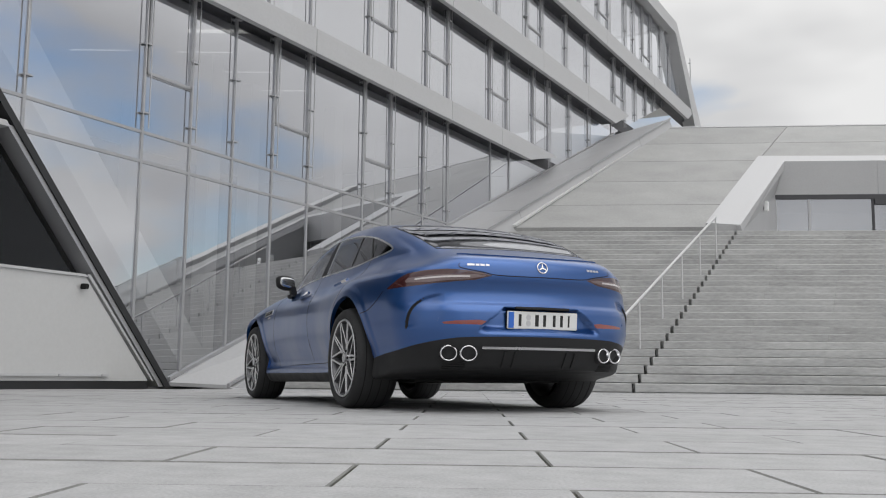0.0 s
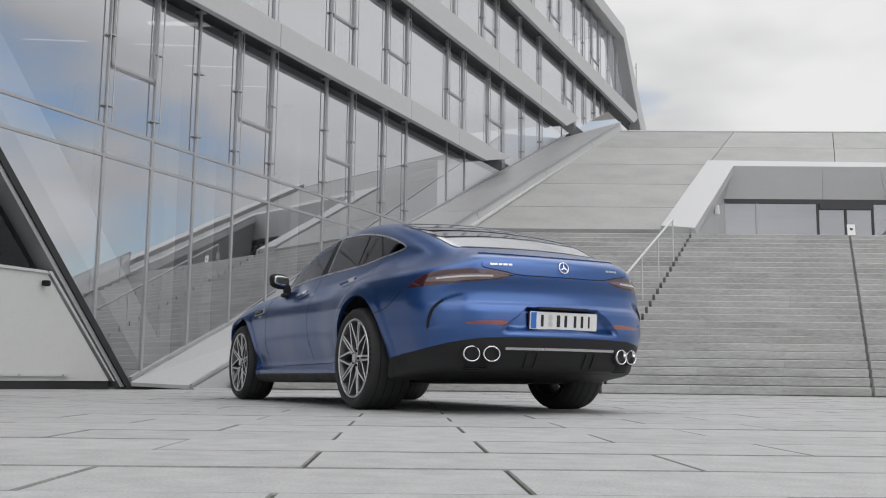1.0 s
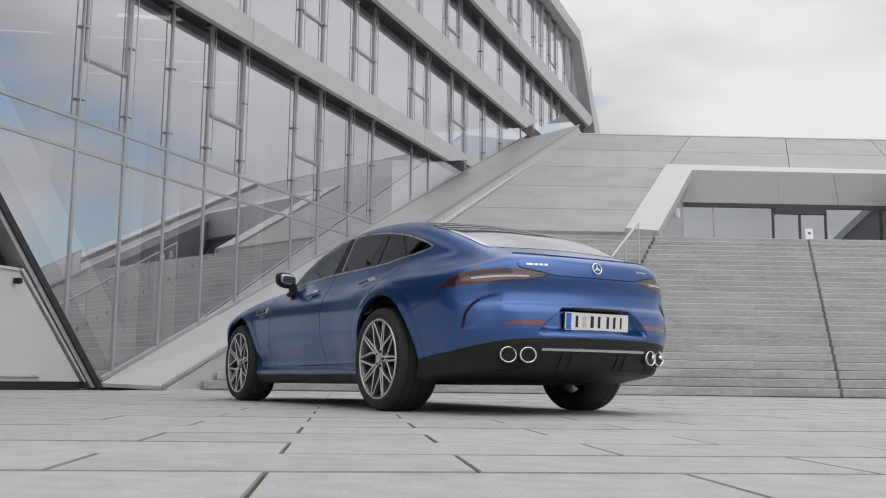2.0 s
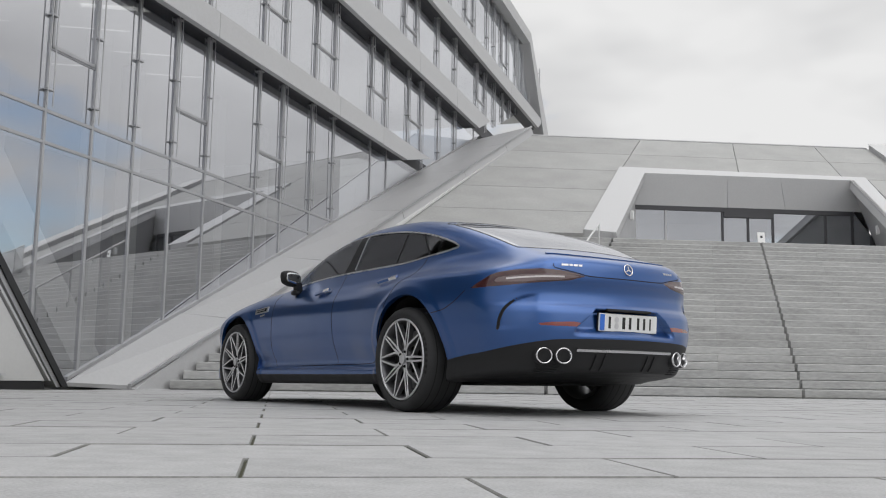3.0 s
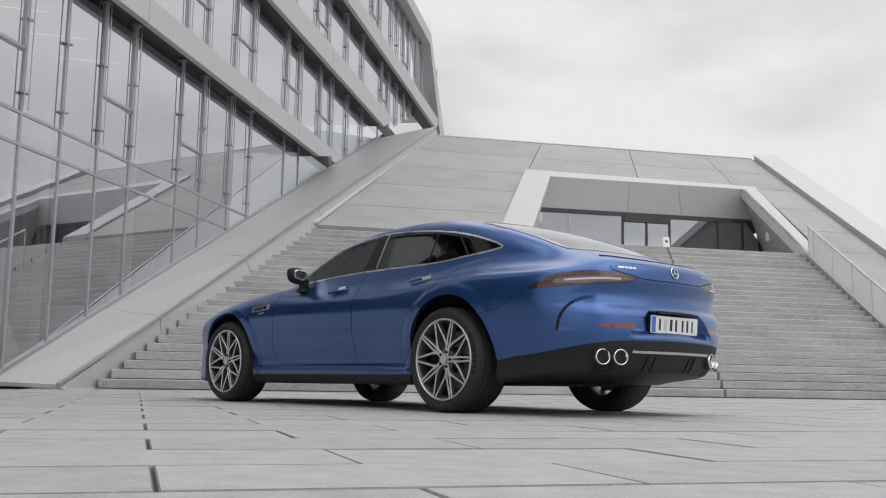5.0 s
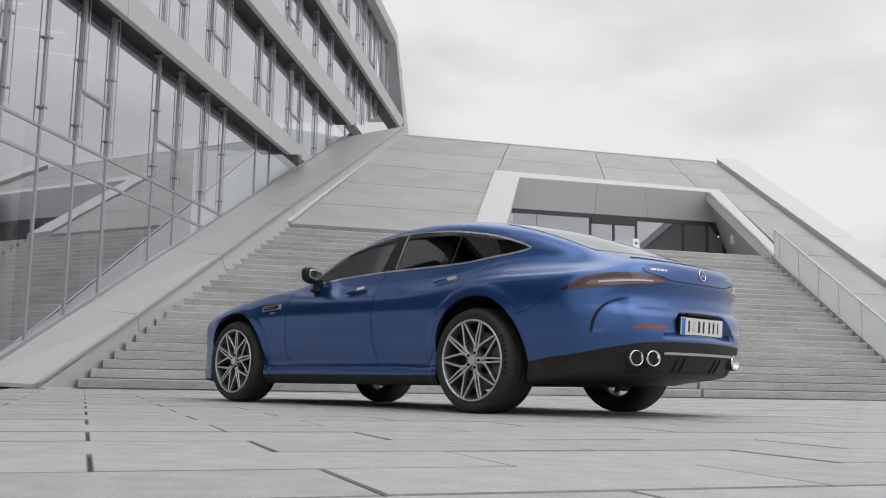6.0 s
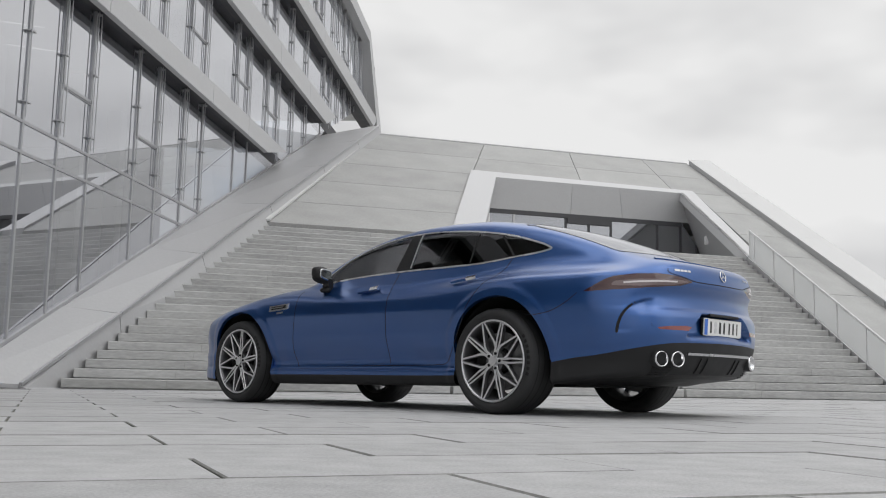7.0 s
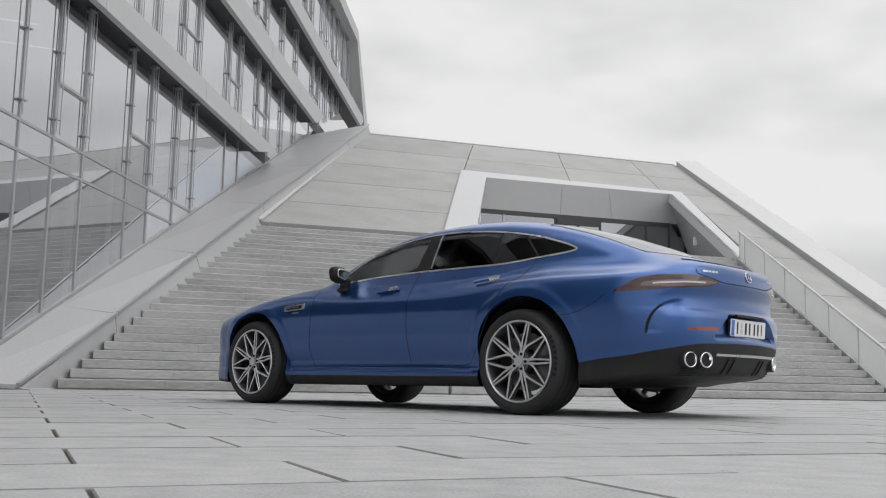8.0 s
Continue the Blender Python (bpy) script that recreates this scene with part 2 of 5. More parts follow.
def slab(xa0, xb0, y0, xa1, xb1, y1):
    g = 0.012
    poly = [on_slope(xa0 + g, y0 + g), on_slope(xb0 - g, y0 + g), on_slope(xb1 - g, y1 - g), on_slope(xa1 + g, y1 - g)]
    part("slab", prismed(poly, (0, K * 0.1, -0.12)), SLOPE, slope)


heads = [9.44, 13.0, 16.2]
for y0, y1 in zip(rows, rows[1:]):
    xs0 = [left_slope(y0), *[fan(h, y0) for h in heads], right_slope(y0)]
    xs1 = [left_slope(y1), *[fan(h, y1) for h in heads], right_slope(y1)]
    if y1 <= 23.6:
        # beside the portal only
        slab(left_slope(y0), PORTAL_L(y0) + 0.1, y0, left_slope(y1), PORTAL_L(y1) + 0.1, y1)
        slab(PORTAL_R(y0) - 0.1, right_slope(y0), y0, PORTAL_R(y1) - 0.1, right_slope(y1), y1)
    else:
        for i in range(4):
            slab(xs0[i], xs0[i + 1], y0, xs1[i], xs1[i + 1], y1)
# lower right bank beside the steps
for y0, y1 in ((9.3, 12.0), (12.0, 14.7), (14.7, YS)):
    slab(right_edge(y0) + 0.04, right_slope(y0), y0, right_edge(y1) + 0.04, right_slope(y1), y1)
# sheet under the slabs, its dark colour standing for shade in the joints
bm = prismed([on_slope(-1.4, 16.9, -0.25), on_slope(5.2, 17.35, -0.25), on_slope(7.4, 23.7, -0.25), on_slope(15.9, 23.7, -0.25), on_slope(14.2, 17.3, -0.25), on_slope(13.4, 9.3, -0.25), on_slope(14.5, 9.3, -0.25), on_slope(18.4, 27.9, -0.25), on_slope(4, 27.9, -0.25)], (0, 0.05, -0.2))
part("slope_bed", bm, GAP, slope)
bm = prismed([on_slope(5.0, YE + 0.01, 0.03), on_slope(18.3, YE + 0.01, 0.03), on_slope(18.3, YE + 0.25, 0.0), on_slope(5.0, YE + 0.25, 0.0)], (0, 0, -0.25))
part("coping", bm, CLAD, slope)
# pale handrail strip along the foot of the parapet
strip = tagged(part("trim", prismed([on_slope(left_slope(YS) - 0.02, YS, 0.03), on_slope(left_slope(YS) + 0.11, YS, 0.03), on_slope(left_slope(YE) + 0.11, YE, 0.03), on_slope(left_slope(YE) - 0.02, YE, 0.03)], (0, 0, 0.05)), WHITE), "narrow pale metal strip along the slope edge", "trim", kind="structure")

# left parapet beside the facade
PHI = radians(22.8)
F0 = Vector((-5.43, 8.26, 0))
FU = Vector((math.sin(PHI), math.cos(PHI), 0))
FN = Vector((math.cos(PHI), -math.sin(PHI), 0))
FACADE = Matrix(((FU.x, FN.x, 0, F0.x), (FU.y, FN.y, 0, F0.y), (0, 0, 1, 0), (0, 0, 0, 1)))


def on_facade(s, z, out=0.0):
    return F0 + FU * s + FN * out + Vector((0, 0, z))


def sill_z(s):
    return 0.14 + 0.405 * s


def fold(y, up=0.0):
    """The parapet's outer edge above the steps."""
    x = -4.52 + 0.517 * (y - 9.0)
    return Vector((x, y, K * (y - 9.32) + 0.3 + up))


parapet = empty("parapet_left", label="sloping grey metal parapet between facade and steps", category="parapet", kind="structure")
marks = [(-0.1, 8.75), (3.0, 11.3), (6.7, 14.3), (11.0, 17.9), (15.5, 21.9), (19.5, 25.4), (22.5, 28.1)]
for (s0, y0), (s1, y1) in zip(marks, marks[1:]):
    a, b = on_facade(s0 + 0.01, max(sill_z(s0), 0.02), 0.03), on_facade(s1 - 0.01, sill_z(s1), 0.03)
    c, d = fold(y1 - 0.01), fold(y0 + 0.01)
    d.z = max(d.z, 0.06)
    part("panel", prismed([a, b, c, d], (0, 0.02, -0.06)), CLAD, parapet)
    e, f = Vector((c.x, c.y, c.z - 0.02)), Vector((d.x, d.y, d.z - 0.02))
    low = Vector((0, 0, -0.55))
    f0 = Vector((f.x, f.y, -0.02)) if f.z < 2.0 else f + low
    if f.z < 1.0:
        low = Vector((0, 0, -0.02 - e.z))
    inn = Vector((0.17, -0.07, 0))
    part("kerb_face", prismed([f, e, e + low + inn, f0 + inn], (-0.08, 0.04, 0)), CLAD, parapet)
    up = Vector((0.0, 0.0, 0.025))
    part("edge_profile", prismed([d + up, c + up, c + up + Vector((0.05, -0.02, 0)), d + up + Vector((0.05, -0.02, 0))], (0, 0, -0.05)), ALU, parapet)

# right parapet
parapet_r = empty("parapet_right", label="pale sloping parapet at the slope's outer edge", category="parapet", kind="structure")
for y0, y1 in ((9.3, 14.0), (14.0, 18.6), (18.6, 23.2), (23.2, 27.8)):
    r0, r1 = right_slope(y0), right_slope(y1)
    part("inner_face", prismed([on_slope(r0, y0 + 0.01, -0.1), on_slope(r1, y1 - 0.01, -0.1), on_slope(r1, y1 - 0.01, 0.17), on_slope(r0, y0 + 0.01, 0.17)], (0.06, 0, 0)), CLAD, parapet_r)
    part("coping", prismed([on_slope(r0 - 0.02, y0 + 0.006, 0.21), on_slope(r1 - 0.02, y1 - 0.006, 0.21), on_slope(r1 + 0.95, y1 - 0.006, 0.27), on_slope(r0 + 0.95, y0 + 0.006, 0.27)], (0, 0, -0.035)), WHITE, parapet_r)
    part("outer_face", prismed([on_slope(r0 + 0.85, y0 + 0.01, -0.5), on_slope(r1 + 0.85, y1 - 0.01, -0.5), on_slope(r1 + 0.85, y1 - 0.01, 0.17), on_slope(r0 + 0.85, y0 + 0.01, 0.17)], (0.06, 0, 0)), CLAD, parapet_r)
    part("kerb_face", prismed([on_slope(right_edge(min(y0, 17.2)) + 0.005, min(y0, 17.2), -0.25), on_slope(right_edge(min(y1, 17.2)) + 0.005, min(y1, 17.2), -0.25), on_slope(right_edge(min(y1, 17.2)) + 0.005, min(y1, 17.2), 0.06), on_slope(right_edge(min(y0, 17.2)) + 0.005, min(y0, 17.2), 0.06)], (0.03, 0, 0)), CLAD, parapet_r) if y0 < 17 else None
tagged(part("wall_right", prismed([(14.6, 9.3, -0.02), (18.5, 28, -0.02), (18.5, 28, 9.0), (14.6, 9.3, 0.0)], (0.3, 0, 0)), CLAD), "plain grey side wall closing the slope", "wall", kind="structure")
tagged(part("wall_back", boxed(4, 18.4, 28.1, 28.5, -0.02, 8.95), CLAD), "plain grey wall behind the slope", "wall", kind="structure")

# ---- entrance portal ----
portal = empty("portal", label="pale metal entrance surround raised from the slope", category="portal", kind="structure")
UP = 0.08
oTL, oBL = on_slope(7.50, 23.75, UP), on_slope(4.78, 17.5, UP)
iTL, iBL = on_slope(8.13, 23.08, UP), on_slope(5.60, 17.35, UP)
oTR, oBR = on_slope(15.80, 23.50, UP), on_slope(13.95, 17.2, UP)
iTR, iBR = on_slope(15.05, 23.08, UP), on_slope(13.45, 17.0, UP)
down = (0, 0.1, -0.26)
part("jamb_strip", prismed([oBL, iBL, iTL, oTL], down), FASCIA, portal)
part("head_strip", prismed([oTL, iTL, iTR, oTR], down), FASCIA, portal)
part("jamb_strip", prismed([oTR, iTR, iBR, oBR], down), FASCIA, portal)
WY = 23.4
wTL, wTR = Vector((7.9, WY, 5.94)), Vector((15.60, WY, 5.94))
jl = [iBL + Vector((0.0, 0, -0.02)), iTL, wTL, Vector((7.9, WY, 3.9)), Vector((5.65, 17.4, 3.9))]
part("jamb_panel", prismed(jl, (-0.12, 0, 0)), CLAD, portal)
jr = [iBR, iTR, Vector((15.12, WY, 7.0)), Vector((16.4, WY, 3.9))]
part("jamb_panel", prismed(jr, (0.12, 0, 0)), CLAD, portal)
cuts = [0, 0.40, 0.655, 1.0]
for a, b in zip(cuts, cuts[1:]):
    p, q = iTL.lerp(iTR, a), iTL.lerp(iTR, b)
    r, s = wTL.lerp(wTR, a), wTL.lerp(wTR, b)
    g = Vector((0.006, 0, 0))
    part("fascia_panel", prismed([p + g, q - g, s - g, r + g], (0, 0.1, 0)), SOFFIT, portal)

entrance = empty("window_1", label="glazed entrance front with dark frames and sliding door", category="entrance", kind="structure")
xs = [7.9, 8.92, 10.82, 11.68, 12.52, 14.32, 15.25, 15.9, 16.8]
for i, x in enumerate(xs):
    top = 5.94 if x < 15.3 else 5.94 - (x - 15.25) * 1.15
    part("window_frame", boxed(x - 0.035, x + 0.035, WY + 0.02, WY + 0.10, 3.9, max(top, 3.98)), DARK if i > 1 else ALU, entrance)
for a, b in zip(xs, xs[1:]):
    za = 5.94 if a < 15.3 else 5.94 - (a - 15.25) * 1.15
    zb = 5.94 if b < 15.3 else 5.94 - (b - 15.25) * 1.15
    ob = part("pane", prismed([(a + 0.035, WY + 0.05, 3.9), (b - 0.035, WY + 0.05, 3.9), (b - 0.035, WY + 0.05, max(zb, 3.92)), (a + 0.035, WY + 0.05, za)], (0, 0.012, 0)), ENTRY, entrance)
    ob.visible_shadow = False
part("window_frame", boxed(7.9, 15.3, WY + 0.0, WY + 0.12, 5.80, 5.94), DARK, entrance)
part("door_head", boxed(10.86, 12.48, WY - 0.02, WY + 0.02, 5.62, 5.80), DARK, entrance)
tagged(part("wall_lobby", boxed(7.0, 17.4, WY + 3.6, WY + 3.8, 3.895, 6.2), CARPET), "back wall of the lobby, coloured dark to look dim", "wall", kind="structure")
tagged(part("ceiling_lobby", boxed(7.0, 17.4, WY + 0.15, WY + 3.8, 5.95, 6.1), PLASTER), "plain lobby ceiling", "ceiling", kind="structure")

# ---- glass facade ----
facade = empty("facade", FACADE, "large glass curtain wall with aluminium mullions and sloping foot", "facade", kind="structure")
BEAMS = [(6.60, 7.10, 14.0, 16.1), (9.55, 10.22, 21.9, 23.5), (12.25, 12.85, 32.5, 33.6)]


def fbox(name, s0, s1, o0, o1, z0, z1, mat, parent=facade, **k):
    return part(name, boxed(s0, s1, o0, o1, z0, z1, **k), mat, parent)


def fprism(name, poly, out0, out1, mat, parent=facade):
    """poly in facade length and height, from depth out0 to out1."""
    return part(name, prismed([(s, out0, z) for s, z in poly], (0, out1 - out0, 0)), mat, parent)


# storey beams
for z0, z1, e0, e1 in BEAMS:
    cuts = [-14, -8, -2.5, 3.2, 9.0, e0 - 2.0]
    if e0 > 25:
        cuts = [-14, -8, -2.5, 3.2, 9.0, 15.0, 21.0, 27.0]
    if 20 < e0 < 25:
        cuts = [-14, -8, -2.5, 3.2, 9.0, 15.0, 19.0]
    for a, b in zip(cuts, cuts[1:]):
        fbox("beam_panel", a + 0.006, b - 0.006, 0.28, 0.42, z0, z1, FASCIA, bevel=0.006)
    fprism("beam_panel", [(cuts[-1] + 0.006, z0), (e0, z0), (e1, z1), (cuts[-1] + 0.006, z1)], 0.28, 0.42, FASCIA)
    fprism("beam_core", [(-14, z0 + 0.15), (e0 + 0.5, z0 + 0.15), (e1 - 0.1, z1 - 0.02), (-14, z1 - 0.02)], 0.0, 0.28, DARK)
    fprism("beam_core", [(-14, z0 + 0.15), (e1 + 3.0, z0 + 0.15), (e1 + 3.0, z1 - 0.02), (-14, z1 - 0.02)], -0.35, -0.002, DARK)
# roof edge and slanted end
fprism("roof_edge", [(-14, 15.75), (30.5, 15.75), (30.7, 16.3), (-14, 16.3)], 0.1, 0.45, FASCIA)
fprism("end_edge", [(30.7, 16.3), (30.5, 15.75), (33.7, 12.1), (35.2, 12.1)], -0.1, 0.45, FASCIA)


def clipped(poly, a, b, c):
    """The part of a polygon of (s, z) points where a*s + b*z + c >= 0."""
    got = []
    for p, q in zip(poly, poly[1:] + poly[:1]):
        fp, fq = a * p[0] + b * p[1] + c, a * q[0] + b * q[1] + c
        if fp >= 0:
            got.append(p)
        if (fp >= 0) != (fq >= 0):
            t = fp / (fp - fq)
            got.append((p[0] + (q[0] - p[0]) * t, p[1] + (q[1] - p[1]) * t))
    return got


def trimmed(poly):
    """Keeps a facade piece above the sloping foot, right of the slanted black edge and inside the slanted end."""
    poly = clipped(poly, -0.405, 1.0, -0.16)
    if poly:
        poly = clipped(poly, 1.0, 0.87, 0.14)
    if poly:
        poly = clipped(poly, -1.0, -0.825, 43.5)
    return poly


LEVELS = [
    (0.0, 6.82, [-12.4, -10.2, -7.8, -5.5, -3.16, -0.90, 0.20, 1.30, 2.45, 3.60, 5.62, 6.78, 8.30, 9.55, 12.1, 13.35, 18.0]),
    (6.84, 9.80, [-11.5, -9.2, -6.9, -4.6, -3.4, -1.2, 0.1, 2.2, 3.55, 5.75, 6.80, 8.40, 9.55, 12.02, 13.18, 15.08, 16.35, 18.16, 20.05, 22.6, 24.2, 27.0]),
    (9.82, 12.50, [-10.0, -6.0, -2.0, 0.5, 2.4, 4.6, 5.8, 8.0, 9.2, 11.3, 12.5, 14.6, 15.8, 17.9, 20.0, 22.9, 24.15, 25.6, 27.0, 28.25, 29.5, 31.0, 32.3, 34.5]),
    (12.52, 15.80, [-10.0, -5.0, 0.0, 4.0, 8.0, 12.0, 14.0, 16.0, 18.0, 19.2, 21.2, 22.4, 24.4, 25.5, 26.7, 27.9, 29.45, 30.8, 32.2, 34.5]),
]
VENTS = [(-0.90, 5.07), (2.45, 5.03), (5.62, 4.97), (6.80 + 1.6, 8.24), (12.02, 8.2), (15.08, 8.17), (5.75, 8.25), (0.1, 8.25), (22.9, 11.0), (27.0, 11.0), (14.6, 11.0), (8.0, 11.0), (26.7, 13.7), (21.2, 13.7)]


def bar(name, a, b, z0, z1, o0, o1, parent=facade, mat=ALU):
    poly = trimmed([(a, z0), (b, z0), (b, z1), (a, z1)])
    if len(poly) > 2:
        return fprism(name, poly, o0, o1, mat, parent)


for lv, (z0, z1, ms) in enumerate(LEVELS):
    for i, s in enumerate(ms):
        bar("mullion", s - 0.024, s + 0.024, z0, z1, -0.06, 0.005)
        # rods that guide the outside blinds, with their brackets
        lo = max(z0 + 0.03, 4.16 if lv == 0 else 0, sill_z(s) + 0.05)
        if lo < z1 - 0.5 and s > -6 and not (lv == 0 and s > 11):
            for side in (-1, 1):
                if lv == 0 and i % 3 == 1 and side == 1:
                    continue
                part("blind_rod", tube(bmesh.new(), (s + side * 0.062, 0.065, lo), (s + side * 0.062, 0.065, z1), 0.011, 6), ALU, facade)
            for zz in np.arange(lo + 0.25, z1, 1.15):
                fbox("rod_bracket", s - 0.072, s + 0.072, 0.0, 0.07, zz - 0.012, zz + 0.012, ALU)
    for a, b in zip(ms, ms[1:]):
        rows = [z0, z1]
        if lv == 0:
            rows = [0.0, 3.62, 4.10, z1]
        for v, zv in VENTS:
            if abs(v - a) < 0.05 and z0 < zv < z1:
                rows = sorted(rows + [zv])
                # an opening light with a frame of its own
                for k, (u0, u1, w0, w1) in enumerate(((a + 0.03, a + 0.075, zv, z1 - 0.02), (b - 0.075, b - 0.03, zv, z1 - 0.02), (a + 0.03, b - 0.03, zv, zv + 0.05))):
                    bar("sash", u0, u1, w0, w1, -0.02, 0.02)
        for w0, w1 in zip(rows, rows[1:]):
            poly = trimmed([(a + 0.02, w0 + 0.02), (b - 0.02, w0 + 0.02), (b - 0.02, w1 - 0.02), (a + 0.02, w1 - 0.02)])
            if len(poly) > 2:
                ob = fprism("pane", poly, -0.03, -0.015, PANE)
                ob.data.materials.append(CLEAR)
                for f in ob.data.polygons:
                    f.material_index = 0 if f.center.y > -0.0155 else 1
                ob.visible_shadow = False
        for zz in rows[1:-1]:
            bar("transom", a + 0.028, b - 0.028, zz - 0.024, zz + 0.024, -0.06, 0.004)
# frame along the sloping foot
fprism("foot_rail", [(-0.05, 0.125), (23.0, 9.44), (23.0, 9.50), (-0.05, 0.185)], -0.06, 0.028, ALU)
# slanted black edge with its pale lip
fprism("black_edge", [(-0.06, 0.03), (-0.06 - 6.0 * 0.87, 6.03), (-0.20 - 6.0 * 0.87, 6.03), (-0.20, 0.03)], -0.30, 0.06, BLACKBAND)
fprism("edge_lip", [(-0.205, 0.03), (-0.205 - 3.6 * 0.87, 3.63), (-0.30 - 3.6 * 0.87, 3.63), (-0.30, 0.03)], -0.30, 0.03, ALU)

# low white wall and dark glazing beside the slanted edge
low_wall = empty("wall_white", FACADE, "low white panel wall with a slanted end", "wall", kind="structure")
fprism("wall_panel", [(-14, 0.12), (-0.50, 0.12), (-1.86, 1.66), (-14, 1.66)], -0.30, -0.02, WHITE, low_wall)
fprism("wall_coping", [(-14, 1.66), (-1.84, 1.66), (-1.90, 1.70), (-14, 1.70)], -0.32, 0.01, FASCIA, low_wall)
fprism("wall_plinth", [(-14, 0.0), (-0.45, 0.0), (-0.50, 0.115), (-14, 0.115)], -0.28, -0.05, BLACKBAND, low_wall)
fprism("end_trim", [(-0.44, 0.12), (-0.40, 0.12), (-1.80, 1.70), (-1.86, 1.70)], -0.30, 0.01, FASCIA, low_wall)
fprism("foot_strip", [(-14, 0.185), (-1.36, 0.185), (-1.36, 0.225), (-14, 0.225)], -0.02, 0.03, FASCIA, low_wall)
for s in (-12.0, -10.5, -9.0, -7.5, -6.0, -4.5, -3.3, -2.3, -1.5):
    part("bolt", bmesh_small(s, 0.04, 0.205), ALU, low_wall)
fprism("dark_pane", [(-14, 1.72), (-2.0, 1.72), (-3.62, 3.58), (-14, 3.58)], -0.20, -0.185, DARKPANE, low_wall)
fprism("ledge", [(-14, 3.60), (-3.40, 3.60), (-3.46, 3.68), (-14, 3.68)], -0.20, 0.06, FASCIA, low_wall)
cam_box = tagged(part("wall_fixture", boxed(-1.98, -1.90, 0.0, 0.11, 1.47, 1.55, m=FACADE, bevel=0.01), BLACK), "small black security fixture on the white wall", "fixture")

# inside the glass building
tagged(part("floor_inside", boxed(-14, 24, -10, -0.07, -0.02, 0.02, m=FACADE), CARPET), "grey floor inside the glass building", "floor", kind="structure")
for z, e in ((6.86, 14.5), (9.82, 22.5), (12.52, 32.5), (15.85, 30.0)):
    tagged(part("ceiling", boxed(-14, e, -10, -0.37, z, z + 0.22, m=FACADE), PLASTER), "white ceiling of an office storey", "ceiling", kind="structure")
tagged(part("wall_inside", boxed(-14, 33, -10.3, -10, -0.02, 16, m=FACADE), CARPET), "back wall inside the building, coloured dark to look dim", "wall", kind="structure")
tagged(part("wall_end", boxed(-14.3, -14, -10.3, 0.2, -0.02, 16.3, m=FACADE), CLAD), "plain end wall of the building", "wall", kind="structure")
tagged(part("roof", boxed(-14.3, 31, -10.3, 0.1, 16.1, 16.3, m=FACADE), CLAD), "flat roof of the glass building", "roof", kind="structure")
tagged(part("column", prismed([FACADE @ Vector(p) for p in ((-4.20, -0.5, 6.0), (-3.30, -0.5, 6.0), (1.85, -0.5, 0.02), (1.05, -0.5, 0.02))], FN * -0.5), PLASTER), "slanted white concrete column behind the glass", "column", group="inner columns")
for s, d in ((3.1, -2.0), (5.1, -2.6), (7.6, -2.0), (10.6, -2.4), (4.3, -5.5)):
    tagged(part("column", boxed(s - 0.18, s + 0.18, d - 0.36, d, 0.02, 6.86, m=FACADE, bevel=0.02), PLASTER), "upright white column behind the glass", "column", group="inner columns")
for lv, z in ((0, 7.08), (1, 10.04)):
    for s in (1.0, 4.6, 8.2, 11.9, 15.5):
        tagged(part("column", boxed(s - 0.16, s + 0.16, -1.7, -1.4, z, z + 2.74 if lv == 0 else z + 2.45, m=FACADE), PLASTER), "upright white column behind the glass", "column", group="inner columns")
GLOW = material("lamp_glow", (0.9, 0.9, 0.88), 0.5)
p = GLOW.node_tree.nodes["Principled BSDF"]
p.inputs["Emission Color"].default_value, p.inputs["Emission Strength"].default_value = (1, 0.97, 0.92, 1), 0.5
strip_lamp = tagged(part("ceiling_light", boxed(0, 1.3, -0.04, 0.04, -0.05, 0.0, bevel=0.01), GLOW), "slim bright strip light on the ceiling", "ceiling light", group="strip lights")
strip_lamp.matrix_basis = FACADE @ pose(1.6, -1.5, 6.855, 0, 0, 62)
for s, d, z in ((3.1, -1.5, 6.855), (4.6, -1.5, 6.855), (-0.4, -1.7, 6.855), (6.1, -1.7, 6.855), (2.0, -3.4, 6.855), (4.9, -3.4, 6.855)):
    copy_thing(strip_lamp, FACADE @ pose(s, d, z, 0, 0, 62))

# ---- rails, lamps and sign ----
def rail(points, label, infill=None):
    """points: (foot, head) pairs from the top post to the lowest."""
    ob = empty("handrail", Matrix.Translation(points[0][0]), label, "handrail")
    o = Vector(points[0][0])
    for foot, head in points:
        part("post", tube(bmesh.new(), Vector(foot) - o, Vector(head) - o, 0.018, 8), STEEL, ob)
    for (f0, a), (f1, b) in zip(points, points[1:]):
        part("rail_bar", tube(bmesh.new(), Vector(a) - o, Vector(b) - o, 0.026, 10), STEEL, ob)
        if infill:
            low0, low1 = Vector(f0).lerp(Vector(a), 0.06) - o, Vector(f1).lerp(Vector(b), 0.06) - o
            top0, top1 = Vector(f0).lerp(Vector(a), 0.95) - o, Vector(f1).lerp(Vector(b), 0.95) - o
            d = (low1 - low0) * 0.02
            pane = part("glass_panel", prismed([low0 + d, low1 - d, top1 - d, top0 + d], (0.012, 0, 0)), infill, ob, "glass panel between the posts, its sky sheen painted pale")
            pane.visible_shadow = False
    return ob


def step_top(y):
    return max(0.0, min(3.9, (math.floor((y - Y0) / TREAD + 1e-6) + 1) * RISE))


pts = []
for y in (15.5, 14.35, 13.2, 12.05, 10.9, 9.75):
    x = 4.66 - 0.486 * (15.49 - y)
    pts.append(((x, y, step_top(y)), (x, y, plane_z(y) + 0.90)))
rail(pts, "slim pale steel handrail standing on the steps")
pts = []
